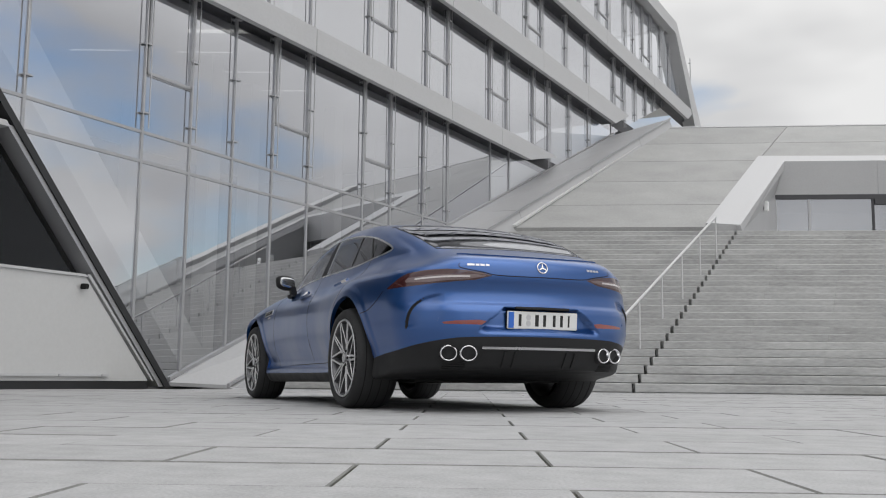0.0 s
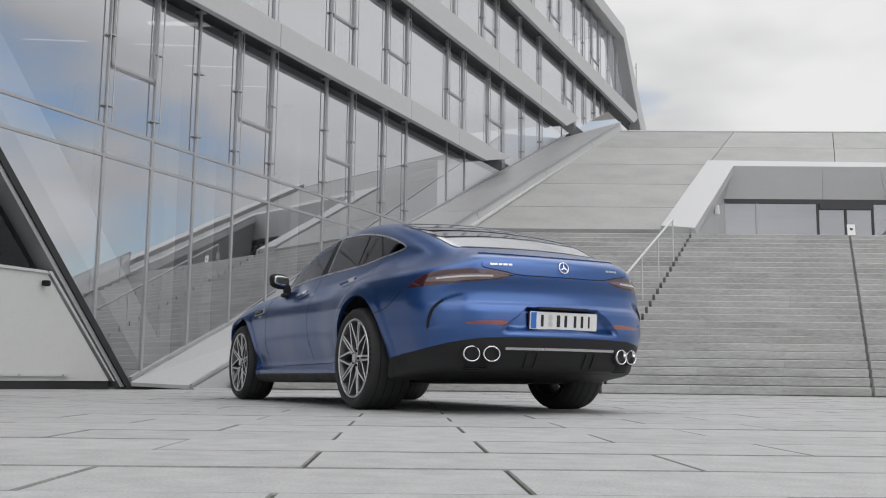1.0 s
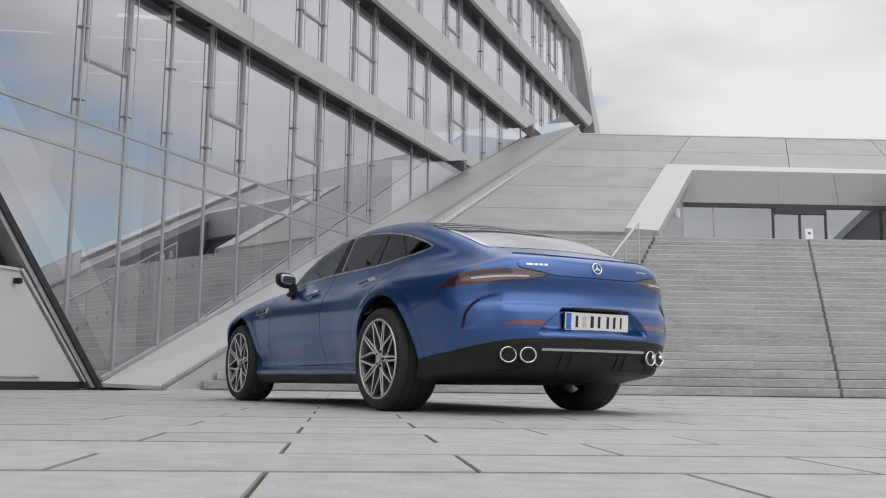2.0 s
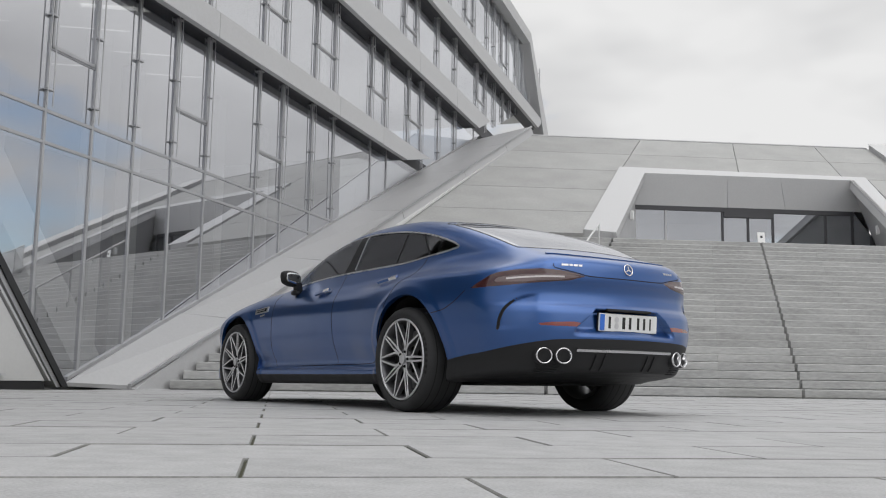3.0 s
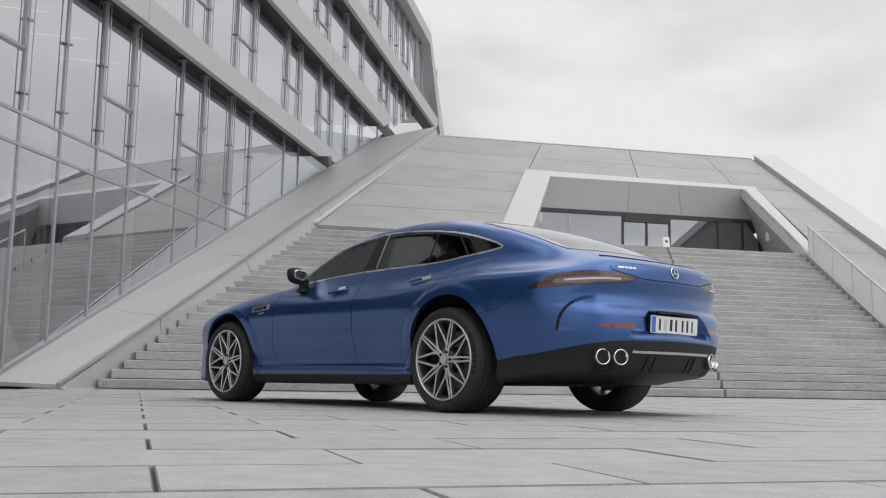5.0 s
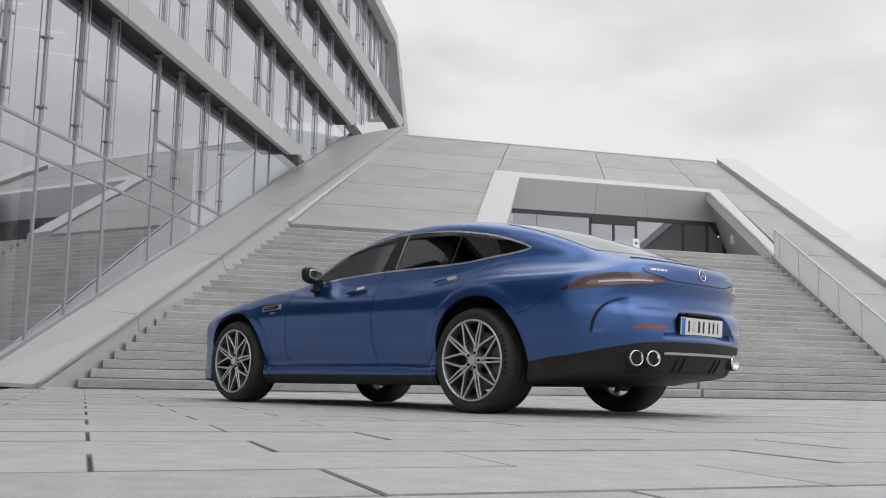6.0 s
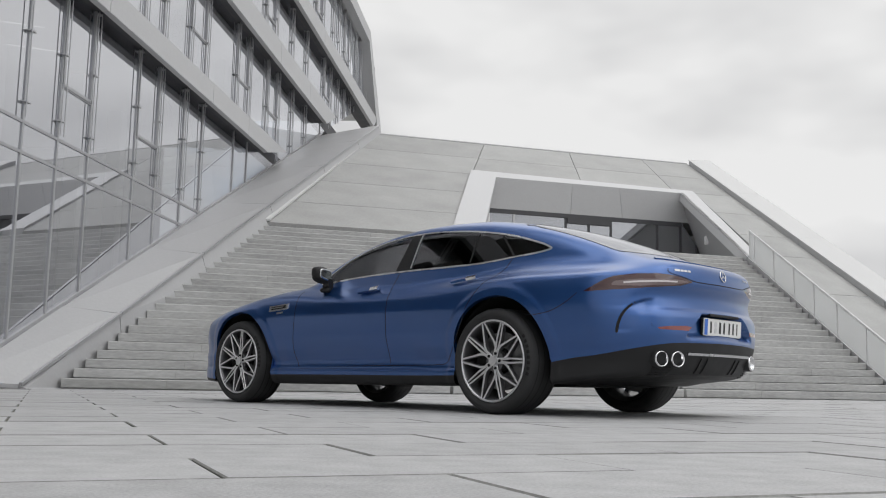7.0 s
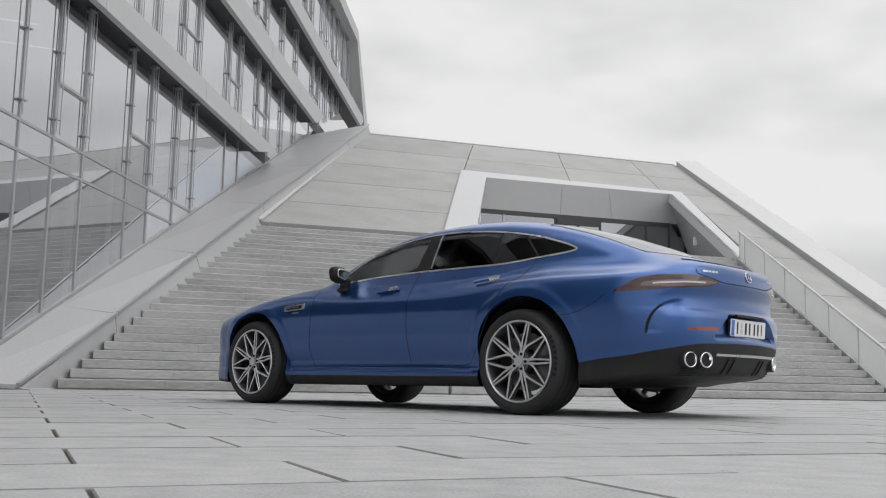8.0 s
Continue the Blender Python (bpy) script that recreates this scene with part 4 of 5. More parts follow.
def split(verts, faces, fn):
    """Cuts the faces along fn = 0; new corners are added to verts."""
    f = fn(np.array(verts))
    s, f = (f < 0).tolist(), f.tolist()
    ins, outs, cache = [], [], {}
    for fc in faces:
        k = sum(s[i] for i in fc)
        if k == len(fc):
            ins.append(fc)
        elif k == 0:
            outs.append(fc)
        else:
            pi, po = [], []
            for a, b in zip(fc, fc[1:] + fc[:1]):
                (pi if s[a] else po).append(a)
                if s[a] != s[b]:
                    key = (min(a, b), max(a, b))
                    if key not in cache:
                        t = f[a] / (f[a] - f[b])
                        cache[key] = len(verts)
                        verts.append([u + (v - u) * t for u, v in zip(verts[a], verts[b])])
                    pi.append(cache[key])
                    po.append(cache[key])
            if len(pi) > 2:
                ins.append(tuple(pi))
            if len(po) > 2:
                outs.append(tuple(po))
    return ins, outs


def outline(p, poly):
    """Signed distance to a closed outline, negative within."""
    poly = np.array(poly, float)
    a, b = poly, np.roll(poly, -1, axis=0)
    best, inside = np.full(len(p), 1e9), np.zeros(len(p), bool)
    for (ax, ay), (bx, by) in zip(a, b):
        ex, ey = bx - ax, by - ay
        t = np.clip(((p[:, 0] - ax) * ex + (p[:, 1] - ay) * ey) / (ex * ex + ey * ey + 1e-12), 0, 1)
        best = np.minimum(best, np.hypot(p[:, 0] - ax - t * ex, p[:, 1] - ay - t * ey))
        cross = (ay > p[:, 1]) != (by > p[:, 1])
        with np.errstate(divide="ignore", invalid="ignore"):
            hit = p[:, 0] < ax + (p[:, 1] - ay) * ex / (ey if abs(ey) > 1e-12 else 1e-12)
        inside ^= cross & hit
    return np.where(inside, -best, best)


def smooth_line(pts, step=0.015, closed=False):
    """Points along a smooth curve through pts."""
    pts = [np.array(p, float) for p in pts]
    n = len(pts)
    got = []
    for i in range(n if closed else n - 1):
        if closed:
            a, b, c, d = pts[i - 1], pts[i], pts[(i + 1) % n], pts[(i + 2) % n]
        else:
            b, c = pts[i], pts[i + 1]
            a, d = pts[i - 1] if i else 2 * b - c, pts[i + 2] if i + 2 < n else 2 * c - b
        k = max(2, int(np.linalg.norm(c - b) / step))
        for j in range(k):
            t = j / k
            got.append(0.5 * (2 * b + (c - a) * t + (2 * a - 5 * b + 4 * c - d) * t ** 2 + (3 * b - a - 3 * c + d) * t ** 3))
    if not closed:
        got.append(pts[-1])
    return np.array(got)


def on_body(view, pts, side=-1, level=0.0):
    """Points of the skin: view 'side' takes (y, z), 'rear' (x, z), 'top' (x, y)."""
    pts = np.array(pts, float)
    n = len(pts)
    if view == "side":
        o = np.stack([np.zeros(n), pts[:, 0], pts[:, 1]], 1)
        d = np.tile((float(side), 0, 0), (n, 1))
    elif view == "rear":
        o = np.stack([pts[:, 0], np.full(n, -0.6), pts[:, 1]], 1)
        d = np.tile((0, -1.0, 0), (n, 1))
    else:
        o = np.stack([pts[:, 0], pts[:, 1], np.full(n, 0.7)], 1)
        d = np.tile((0, 0, 1.0), (n, 1))
    return solve(o, d, level, 1.2)


def ribbon(name, p, width, proud, mat, parent, label="", closed=False, sunk=0.003):
    """A thin raised strip along points of the skin."""
    p = np.array(p)
    nrm = body_n(p)
    if closed:
        tan = np.roll(p, -1, 0) - np.roll(p, 1, 0)
    else:
        tan = np.gradient(p, axis=0)
    tan /= np.maximum(np.linalg.norm(tan, axis=1, keepdims=True), 1e-9)
    bi = np.cross(nrm, tan)
    rings = [p - bi * width / 2 - nrm * sunk, p - bi * width / 2 + nrm * proud, p + bi * width / 2 + nrm * proud, p + bi * width / 2 - nrm * sunk]
    n = len(p)
    verts = np.stack(rings, 1).reshape(-1, 3).tolist()
    faces = []
    for i in range(n if closed else n - 1):
        a, b = i * 4, ((i + 1) % n) * 4
        faces += [(a + k, a + (k + 1) % 4, b + (k + 1) % 4, b + k) for k in range(4)]
    if not closed:
        faces += [(3, 2, 1, 0), (n * 4 - 4, n * 4 - 3, n * 4 - 2, n * 4 - 1)]
    return raw(name, verts, faces, mat, parent, label)


def raw(name, verts, faces, mat, parent, label="", normals=None, smooth=False, thick=0.0):
    used = sorted({i for f in faces for i in f})
    at = {v: k for k, v in enumerate(used)}
    pts = [verts[i] for i in used]
    fs = [tuple(at[i] for i in f) for f in faces]
    if thick:
        nn = body_n(np.array(pts)) * thick
        n = len(pts)
        pts = pts + (np.array(pts) - nn).tolist()
        edges = {}
        for f in fs:
            for a, b in zip(f, f[1:] + f[:1]):
                edges[(a, b)] = 1
        rim = [(a, b, b + n, a + n) for a, b in edges if (b, a) not in edges]
        fs = fs + [tuple(i + n for i in f[::-1]) for f in fs] + [(b, a, c, d) for a, b, d, c in [(r[0], r[1], r[2], r[3]) for r in rim]]
    me = bpy.data.meshes.new(name)
    me.from_pydata(pts, [], fs)
    me.update()
    if normals:
        me.polygons.foreach_set("use_smooth", [True] * len(me.polygons))
        nn = body_n(np.array(pts))
        if thick:
            nn[len(used):] *= -1
        me.normals_split_custom_set_from_vertices([tuple(v) for v in nn])
    elif smooth:
        me.polygons.foreach_set("use_smooth", [True] * len(me.polygons))
    me.materials.append(mat)
    ob = new(name, me)
    ob.parent = parent
    if label:
        tagged(ob, label)
    return ob


# ---- car materials ----
def paint(name, color):
    m = material(name, color, 0.35, 0.80, vary=0.03, scale=2, grain=900)
    p = m.node_tree.nodes["Principled BSDF"]
    p.inputs["Coat Weight"].default_value = 1.0
    p.inputs["Coat IOR"].default_value = 1.66
    p.inputs["Coat Roughness"].default_value = 0.24
    return m


BLUE = paint("matte_blue_paint", (0.006, 0.074, 0.278))
TRIM_BLACK = material("black_plastic", (0.016, 0.016, 0.017), 0.55, vary=0.15, scale=8, grain=300, spec=0.35)
SEAM = material("seam_shadow", (0.004, 0.006, 0.012), 0.9, vary=0.1)
CHROME = material("polished_chrome", (0.75, 0.75, 0.76), 0.16, 1.0, vary=0.03)
MIRROR = material("mirror_glass", (0.55, 0.56, 0.57), 0.04, 1.0, vary=0.02)
SATIN = material("satin_chrome", (0.62, 0.62, 0.63), 0.28, 1.0, vary=0.04)
RUBBER = material("tyre_rubber", (0.022, 0.022, 0.023), 0.72, vary=0.25, scale=9, grain=120, bump=0.2)
RIM_GREY = material("grey_rim_paint", (0.15, 0.15, 0.155), 0.38, 0.6, vary=0.08)
RIM_FACE = material("machined_alloy", (0.68, 0.68, 0.69), 0.36, 0.95, vary=0.06, scale=12, grain=200)
DISC = material("brake_steel", (0.22, 0.22, 0.22), 0.4, 0.9, vary=0.1)
CABIN = material("dark_cabin_trim", (0.020, 0.020, 0.021), 0.7, vary=0.15)
LEATHER = material("black_leather", (0.028, 0.028, 0.03), 0.5, vary=0.15, grain=200, bump=0.1)
CARGLASS = glass("tinted_car_glass", (0.62, 0.66, 0.66), 0.30, gloss=0.0, blend=0.33)
FRONTGLASS = glass("light_car_glass", (0.78, 0.82, 0.80), 0.80, gloss=0.02, blend=0.33)
BACKGLASS = glass("dark_rear_glass", (0.5, 0.52, 0.54), 0.22, gloss=0.42)
GUIDE = material("pale_light_guide", (0.62, 0.58, 0.58), 0.25, vary=0.05, coat=0.5)
LAMP_RED = material("smoked_red_lens", (0.052, 0.014, 0.014), 0.12, vary=0.1, coat=1.0)
LAMP_CLEAR = material("pale_lamp_lens", (0.17, 0.13, 0.13), 0.25, vary=0.1, coat=0.3)
REFLECT = material("red_reflector", (0.22, 0.045, 0.035), 0.2, vary=0.1, coat=1.0)
PLATE_WHITE = material("plate_white", (0.72, 0.72, 0.71), 0.4, vary=0.03)
PLATE_BLUE = material("plate_blue", (0.03, 0.14, 0.55), 0.4, vary=0.03)
INK = material("black_ink", (0.012, 0.012, 0.012), 0.5, vary=0.05)

# ---- car ----
car = empty("car", pose(0, 0, 0, 0, 0, 29), "matte blue four-door fastback car on multi-spoke alloy wheels", "car")
DLO = [(2.02, 1.005), (1.95, 1.005), (1.55, 1.03), (1.07, 1.048), (0.60, 1.055), (0.26, 1.063), (0, 1.09), (-0.2, 1.113), (-0.305, 1.135), (-0.29, 1.153), (-0.21, 1.186),
       (0.03, 1.256), (0.34, 1.311), (0.62, 1.338), (0.90, 1.349), (1.16, 1.333), (1.36, 1.305), (1.545, 1.262), (1.75, 1.18), (1.92, 1.085), (2.02, 1.02)]
DOOR_F = [(2.21, 0.93), (2.20, 0.72), (2.23, 0.46), (2.21, 0.345), (2.14, 0.315), (1.20, 0.325), (1.10, 0.345), (1.10, 0.45), (1.095, 0.72), (1.105, 0.90), (1.07, 1.04), (1.0, 1.5), (2.3, 1.5)]
DOOR_R = [(1.07, 1.04), (1.105, 0.90), (1.095, 0.72), (1.10, 0.45), (1.10, 0.345), (1.00, 0.327), (0.58, 0.335), (0.50, 0.345), (0.44, 0.40), (0.38, 0.48), (0.29, 0.62), (0.235, 0.74), (0.14, 0.88), (0.03, 1.01), (-0.012, 1.09), (0.10, 1.5), (1.0, 1.5)]
LIGHT = [(0.215, 0.806), (0.02, 0.885), (-0.06, 0.905), (-0.25, 0.922), (-0.45, 0.926), (-0.62, 0.920), (-0.75, 0.905), (-0.835, 0.887), (-0.70, 0.857), (-0.45, 0.838), (-0.12, 0.818)]
skirt_z = curve((-1.24, 0.495), (-1.17, 0.487), (-1.10, 0.470), (-1.0, 0.446), (-0.77, 0.402), (-0.6, 0.382), (-0.40, 0.345), (-0.2, 0.30), (0.45, 0.258), (2.48, 0.248), (3.3, 0.20), (3.9, 0.24))


def f_arch(yc, zc, r):
    return lambda p: np.maximum(np.hypot(p[:, 1] - yc, np.maximum(p[:, 2] - zc, 0)) - r, 0.5 - np.abs(p[:, 0]))


def f_side(poly, side):
    return lambda p: np.maximum(outline(p[:, 1:3], poly), 0.45 - side * p[:, 0])


def f_corner(poly, side):
    return lambda p: np.maximum(np.maximum(outline(np.stack([np.abs(p[:, 0]) + p[:, 1], p[:, 2]], 1), poly), p[:, 1] + 0.5), -side * p[:, 0])


REARWIN = [(-0.50, 0.02), (0.50, 0.02), (0.60, -0.10), (0.605, -0.30), (0.575, -0.70), (0.53, -0.79), (0.25, -0.825), (-0.25, -0.825), (-0.53, -0.79), (-0.575, -0.70), (-0.605, -0.30), (-0.60, -0.10)]
WINDSCREEN = [(-0.56, 1.22), (0.56, 1.22), (0.66, 1.5), (0.72, 2.1), (0.6, 2.32), (0, 2.42), (-0.6, 2.32), (-0.72, 2.1), (-0.66, 1.5)]
BOOT = [(-0.62, 1.3), (-0.556, 1.01), (-0.56, 0.935), (-0.42, 0.908), (-0.30, 0.889), (0.30, 0.889), (0.42, 0.908), (0.56, 0.935), (0.556, 1.01), (0.62, 1.3)]
f_back = lambda p: np.maximum(outline(p[:, 0:2], REARWIN), 1.0 - p[:, 2])
f_screen = lambda p: np.maximum(outline(p[:, 0:2], WINDSCREEN), 0.97 - p[:, 2])
f_boot = lambda p: np.maximum(outline(p[:, [0, 2]], BOOT), p[:, 1] + 0.84)

verts, faces = shell(420, 170, 320, 50)
_, faces = split(verts, faces, f_arch(*ARCH_R))
_, faces = split(verts, faces, f_arch(*ARCH_F))
low, faces = split(verts, faces, lambda p: p[:, 2] - skirt_z(p[:, 1]))
raw("lower_body", verts, low, TRIM_BLACK, car, "black plastic sill and rear diffuser panel", normals=True)
pane, faces = split(verts, faces, f_back)
raw("rear_window", verts, pane, BACKGLASS, car, "dark sloping rear window glass", normals=True, thick=0.004)
pane, faces = split(verts, faces, f_screen)
raw("windscreen", verts, pane, FRONTGLASS, car, "tinted windscreen glass", normals=True, thick=0.004)
for side in (-1, 1):
    pane, faces = split(verts, faces, f_side(DLO, side))
    post, pane = split(verts, pane, lambda p: np.maximum(p[:, 1] - 1.085 + 0.28 * (p[:, 2] - 1.2), 0.975 - 0.05 * (p[:, 2] - 1.07) - p[:, 1]))
    raw("door_pillar", verts, post, TRIM_BLACK, car, "gloss black pillar between side windows", normals=True)
    front, rest = split(verts, pane, lambda p: 1.03 - p[:, 1])
    quarter, rear = split(verts, rest, lambda p: p[:, 1] - (0.122 + (1.263 - p[:, 2]) * -0.88))
    for piece in (front, rear, quarter):
        raw("side_window", verts, piece, FRONTGLASS if piece is front else CARGLASS, car, "dark tinted side window", normals=True, thick=0.004)
    lens, faces = split(verts, faces, f_corner(LIGHT, side))
    clear, lens = split(verts, lens, f_corner([(-0.02, 0.843), (-0.06, 0.872), (-0.30, 0.888), (-0.70, 0.893), (-0.80, 0.884), (-0.62, 0.858), (-0.30, 0.842)], side))
    lamp = raw("tail_light", verts, lens, LAMP_RED, car, "slim smoked red tail light", normals=True)
    raw("lens", verts, clear, LAMP_CLEAR, lamp, "pale clear lens band", normals=True)
    ribbon("light_guide", on_body("rear", smooth_line([(side * 0.80, 0.862), (side * 0.74, 0.869), (side * 0.64, 0.875), (side * 0.50, 0.879)])), 0.011, 0.0015, GUIDE, lamp, "pale streak inside the lens")
    line = smooth_line(SLIT)
    line = line[line[:, 0] > -0.25]
    taper = np.interp(np.linspace(0, 1, len(line)), (0, 0.10, 0.45, 1), (0.022, 0.030, 0.024, 0.013))
    inward = np.gradient(line, axis=0)
    inward = np.stack([-inward[:, 1], inward[:, 0]], 1) / np.linalg.norm(inward, axis=1)[:, None]
    # this strip of skin is painted black for the shade inside the slot
    slot, faces = split(verts, faces, f_corner(np.concatenate([line + inward * 0.002, (line + inward * (taper[:, None] + 0.002))[::-1]]), side))
    raw("air_slot", verts, slot, BLACK, car, "curved bumper slot with its shade painted black", normals=True)
    refl, faces = split(verts, faces, lambda p: np.maximum(outline(np.stack([side * p[:, 0], p[:, 2]], 1), [(0.69, 0.578), (0.66, 0.568), (0.425, 0.566), (0.40, 0.590), (0.45, 0.597), (0.60, 0.590)]), p[:, 1] + 0.9))
    raw("reflector", verts, refl, REFLECT, car, "red bumper reflector", normals=True)
boot, faces = split(verts, faces, f_boot)
raw("boot_lid", verts, boot, BLUE, car, "matte blue boot lid with spoiler edge", normals=True)
doors = []
for side in (-1, 1):
    for poly, nm in ((DOOR_F, "front"), (DOOR_R, "rear")):
        skin, faces = split(verts, faces, f_side(poly, side))
        # the roof stays with the body
        roofpart, skin = split(verts, skin, lambda p: 1.02 + 0.0 * p[:, 1] - p[:, 2])
        faces = faces + roofpart
        doors.append((side, nm, raw("door", verts, skin, BLUE, car, "matte blue %s door" % nm, normals=True)))
raw("body", verts, faces, BLUE, car, "matte blue painted bodywork", normals=True)

# inner lining, seen through the windows
iv, fi = shell(110, 26, 110, 14, level=-0.03)
for fn in (f_arch(*ARCH_R[:2], 0.43), f_arch(*ARCH_F[:2], 0.43), f_back, f_screen, f_side(DLO, -1), f_side(DLO, 1)):
    _, fi = split(iv, fi, fn)
raw("cabin_lining", iv, fi, CABIN, car, smooth=True)

# seams
for side in (-1, 1):
    S = lambda pts: on_body("side", smooth_line(pts), side)
    ribbon("door_seam", S([(1.07, 1.04), (1.105, 0.90), (1.095, 0.72), (1.10, 0.45), (1.10, 0.345)]), 0.0055, 0.0008, SEAM, car)
    ribbon("door_seam", S([(2.215, 0.95), (2.20, 0.72), (2.23, 0.46), (2.21, 0.345), (2.14, 0.315), (1.7, 0.32), (1.10, 0.328), (0.75, 0.331), (0.58, 0.335), (0.50, 0.345), (0.44, 0.40), (0.38, 0.48), (0.29, 0.62), (0.235, 0.74), (0.14, 0.88), (0.03, 1.01), (-0.012, 1.085)]), 0.0055, 0.0008, SEAM, car)
    ribbon("bumper_seam", S([(-0.30, 0.665), (-0.38, 0.668), (-0.48, 0.69), (-0.58, 0.74), (-0.66, 0.80)]), 0.005, 0.0008, SEAM, car)
    ribbon("window_trim", on_body("side", smooth_line(DLO, closed=True), side), 0.013, 0.004, SATIN, car, "bright metal window surround", closed=True)
    ribbon("window_bar", S([(0.37, 1.078), (0.36, 1.19), (0.35, 1.30)]), 0.012, 0.003, TRIM_BLACK, car)
    ribbon("window_bar", S([(-0.02, 1.10), (0.05, 1.18), (0.122, 1.263)]), 0.014, 0.003, TRIM_BLACK, car)
    ribbon("window_bar", S([(0.965, 1.07), (0.955, 1.20), (0.94, 1.345)]), 0.010, 0.004, SATIN, car)
    # arch lips
    for yc, zc, r in (ARCH_R, ARCH_F):
        pts = [(yc + r, 0.30)] if yc < 1 else [(yc + r, 0.26)]
        pts += [(yc + r * math.cos(a), zc + r * math.sin(a)) for a in np.radians(np.linspace(0, 180, 60))]
        pts += [(yc - r, 0.37)] if yc < 1 else [(yc - r, 0.26)]
        lip = on_body("side", pts, side)
        ribbon("arch_lip", lip, 0.010, 0.002, BLUE, car, sunk=0.03)
R = lambda pts: on_body("rear", smooth_line(pts))
ribbon("boot_seam", R([(-0.561, 0.962), (-0.56, 0.935), (-0.42, 0.908), (-0.30, 0.889), (0, 0.887), (0.30, 0.889), (0.42, 0.908), (0.56, 0.935), (0.561, 0.962)]), 0.006, 0.0008, SEAM, car)
spoil = [(x, -1.10 + 0.33 * x * x) for x in np.linspace(-0.53, 0.53, 60)]
sp = on_body("top", spoil)
ribbon("spoiler", sp, 0.022, 0.007, BLUE, car, "thin raised spoiler lip", sunk=0.01)
ribbon("window_seal", on_body("top", smooth_line(REARWIN, closed=True)), 0.009, 0.0015, TRIM_BLACK, car, closed=True)

# plate, reduced to plain bars
R1 = lambda x, z: on_body("rear", [(x, z)])[0]
py = float(R1(0.0, 0.605)[1]) - 0.006
tilt = pose(0.008, py, 0.604, 4, 0, 0)
plate = part("number_plate", boxed(-0.262, 0.262, -0.012, 0.0, -0.057, 0.057, m=tilt, bevel=0.004), PLATE_WHITE, car, "white number plate in a dark holder")
part("plate_holder", boxed(-0.265, 0.265, -0.006, 0.012, -0.060, 0.060, m=tilt, bevel=0.003), TRIM_BLACK, plate)
part("plate_band", boxed(-0.255, -0.215, -0.0135, -0.011, -0.052, 0.052, m=tilt), PLATE_BLUE, plate, "blue end band of the plate")
for x, w in ((-0.17, 0.020), (-0.045, 0.026), (0.012, 0.021), (0.085, 0.020), (0.140, 0.020), (0.195, 0.013)):
    part("plate_bar", boxed(x - w / 2, x + w / 2, -0.0135, -0.011, -0.038, 0.038, m=tilt), INK, plate)
for z in (-0.02, 0.02):
    part("plate_seal", bmesh_disc(0.019, 0.002, tilt @ pose(-0.108, -0.0125, z, 90, 0, 0)), SATIN, plate)
part("plate_lamp_bar", boxed(-0.20, 0.20, -0.02, 0.02, -0.008, 0.008, m=pose(0, float(R1(0, 0.68)[1]) - 0.004, 0.682), bevel=0.004), TRIM_BLACK, car)

# badges as plain shapes
bp = R1(0, 0.951)
bn = body_n(np.array([bp]))[0]
face = Matrix.Translation(Vector(bp) + Vector(bn) * 0.003) @ Vector(bn).to_track_quat("Z", "Y").to_matrix().to_4x4()
badge = part("badge", ring(0.036, 0.0042, face, flat=0.8), CHROME, car, "round chrome badge", smooth=True)
for a in (90, 210, 330):
    part("badge_arm", arm_mesh(0.033, face, a), CHROME, badge)
for x0, lengths in ((-0.515, (0.046, 0.024, 0.028, 0.024)), (0.365, (0.022, 0.020, 0.020, 0.018))):
    for run in lengths:
        stroke = on_body("rear", [(x0, 0.955), (x0 + run / 2, 0.955), (x0 + run, 0.955)])
        ribbon("badge_bar", stroke, 0.013, 0.0025, SATIN, car)
        x0 += run + 0.007

# exhausts, strip and diffuser
for side in (-1, 1):
    for x in (0.626, 0.508):
        m = pose(side * x, float(R1(side * x, 0.383)[1]) - 0.027, 0.383, 90, 0, side * 14) @ pose(0, 0, -0.08)
        pipe = part("exhaust_tip", pipe_mesh(0.051, 0.009, 0.16, m, sx=1.12), CHROME, car, "oval chrome exhaust tip", smooth=True)
        part("exhaust_core", bmesh_disc(0.046, 0.004, m @ pose(0, 0, 0.035)), BLACK, pipe)
        part("exhaust_collar", pipe_mesh(0.056, 0.008, 0.14, m @ pose(0, 0, 0.001), sx=1.12), TRIM_BLACK, pipe, smooth=True)
ribbon("chrome_strip", on_body("rear", [(x, 0.4215) for x in np.linspace(-0.42, 0.42, 40)]), 0.017, 0.010, SATIN, car, "slim satin chrome rear strip")
for x in (-0.26, -0.19, 0.19, 0.26):
    ribbon("diffuser_fin", on_body("rear", [(x, z) for z in np.linspace(0.395, 0.30, 12)]), 0.012, 0.008, TRIM_BLACK, car)
for side in (-1, 1):
    for k in range(4):
        z = 0.325 - 0.014 * k
        ribbon("lower_slat", on_body("rear", [(side * x, z) for x in np.linspace(0.50, 0.64, 8)]), 0.005, 0.006, TRIM_BLACK, car)
part("underbody", boxed(-0.60, 0.60, -0.45, 3.4, 0.195, 0.30, bevel=0.02), BLACK, car)
for y in (0, 2.951):
    part("axle_beam", tube(bmesh.new(), (-0.7, y, 0.33), (0.7, y, 0.33), 0.05), BLACK, car)
for side in (-1, 1):
    for yc, zc, r in (ARCH_R, ARCH_F):
        part("arch_liner", liner_mesh(yc, zc, r - 0.004, side), BLACK, car, smooth=True)

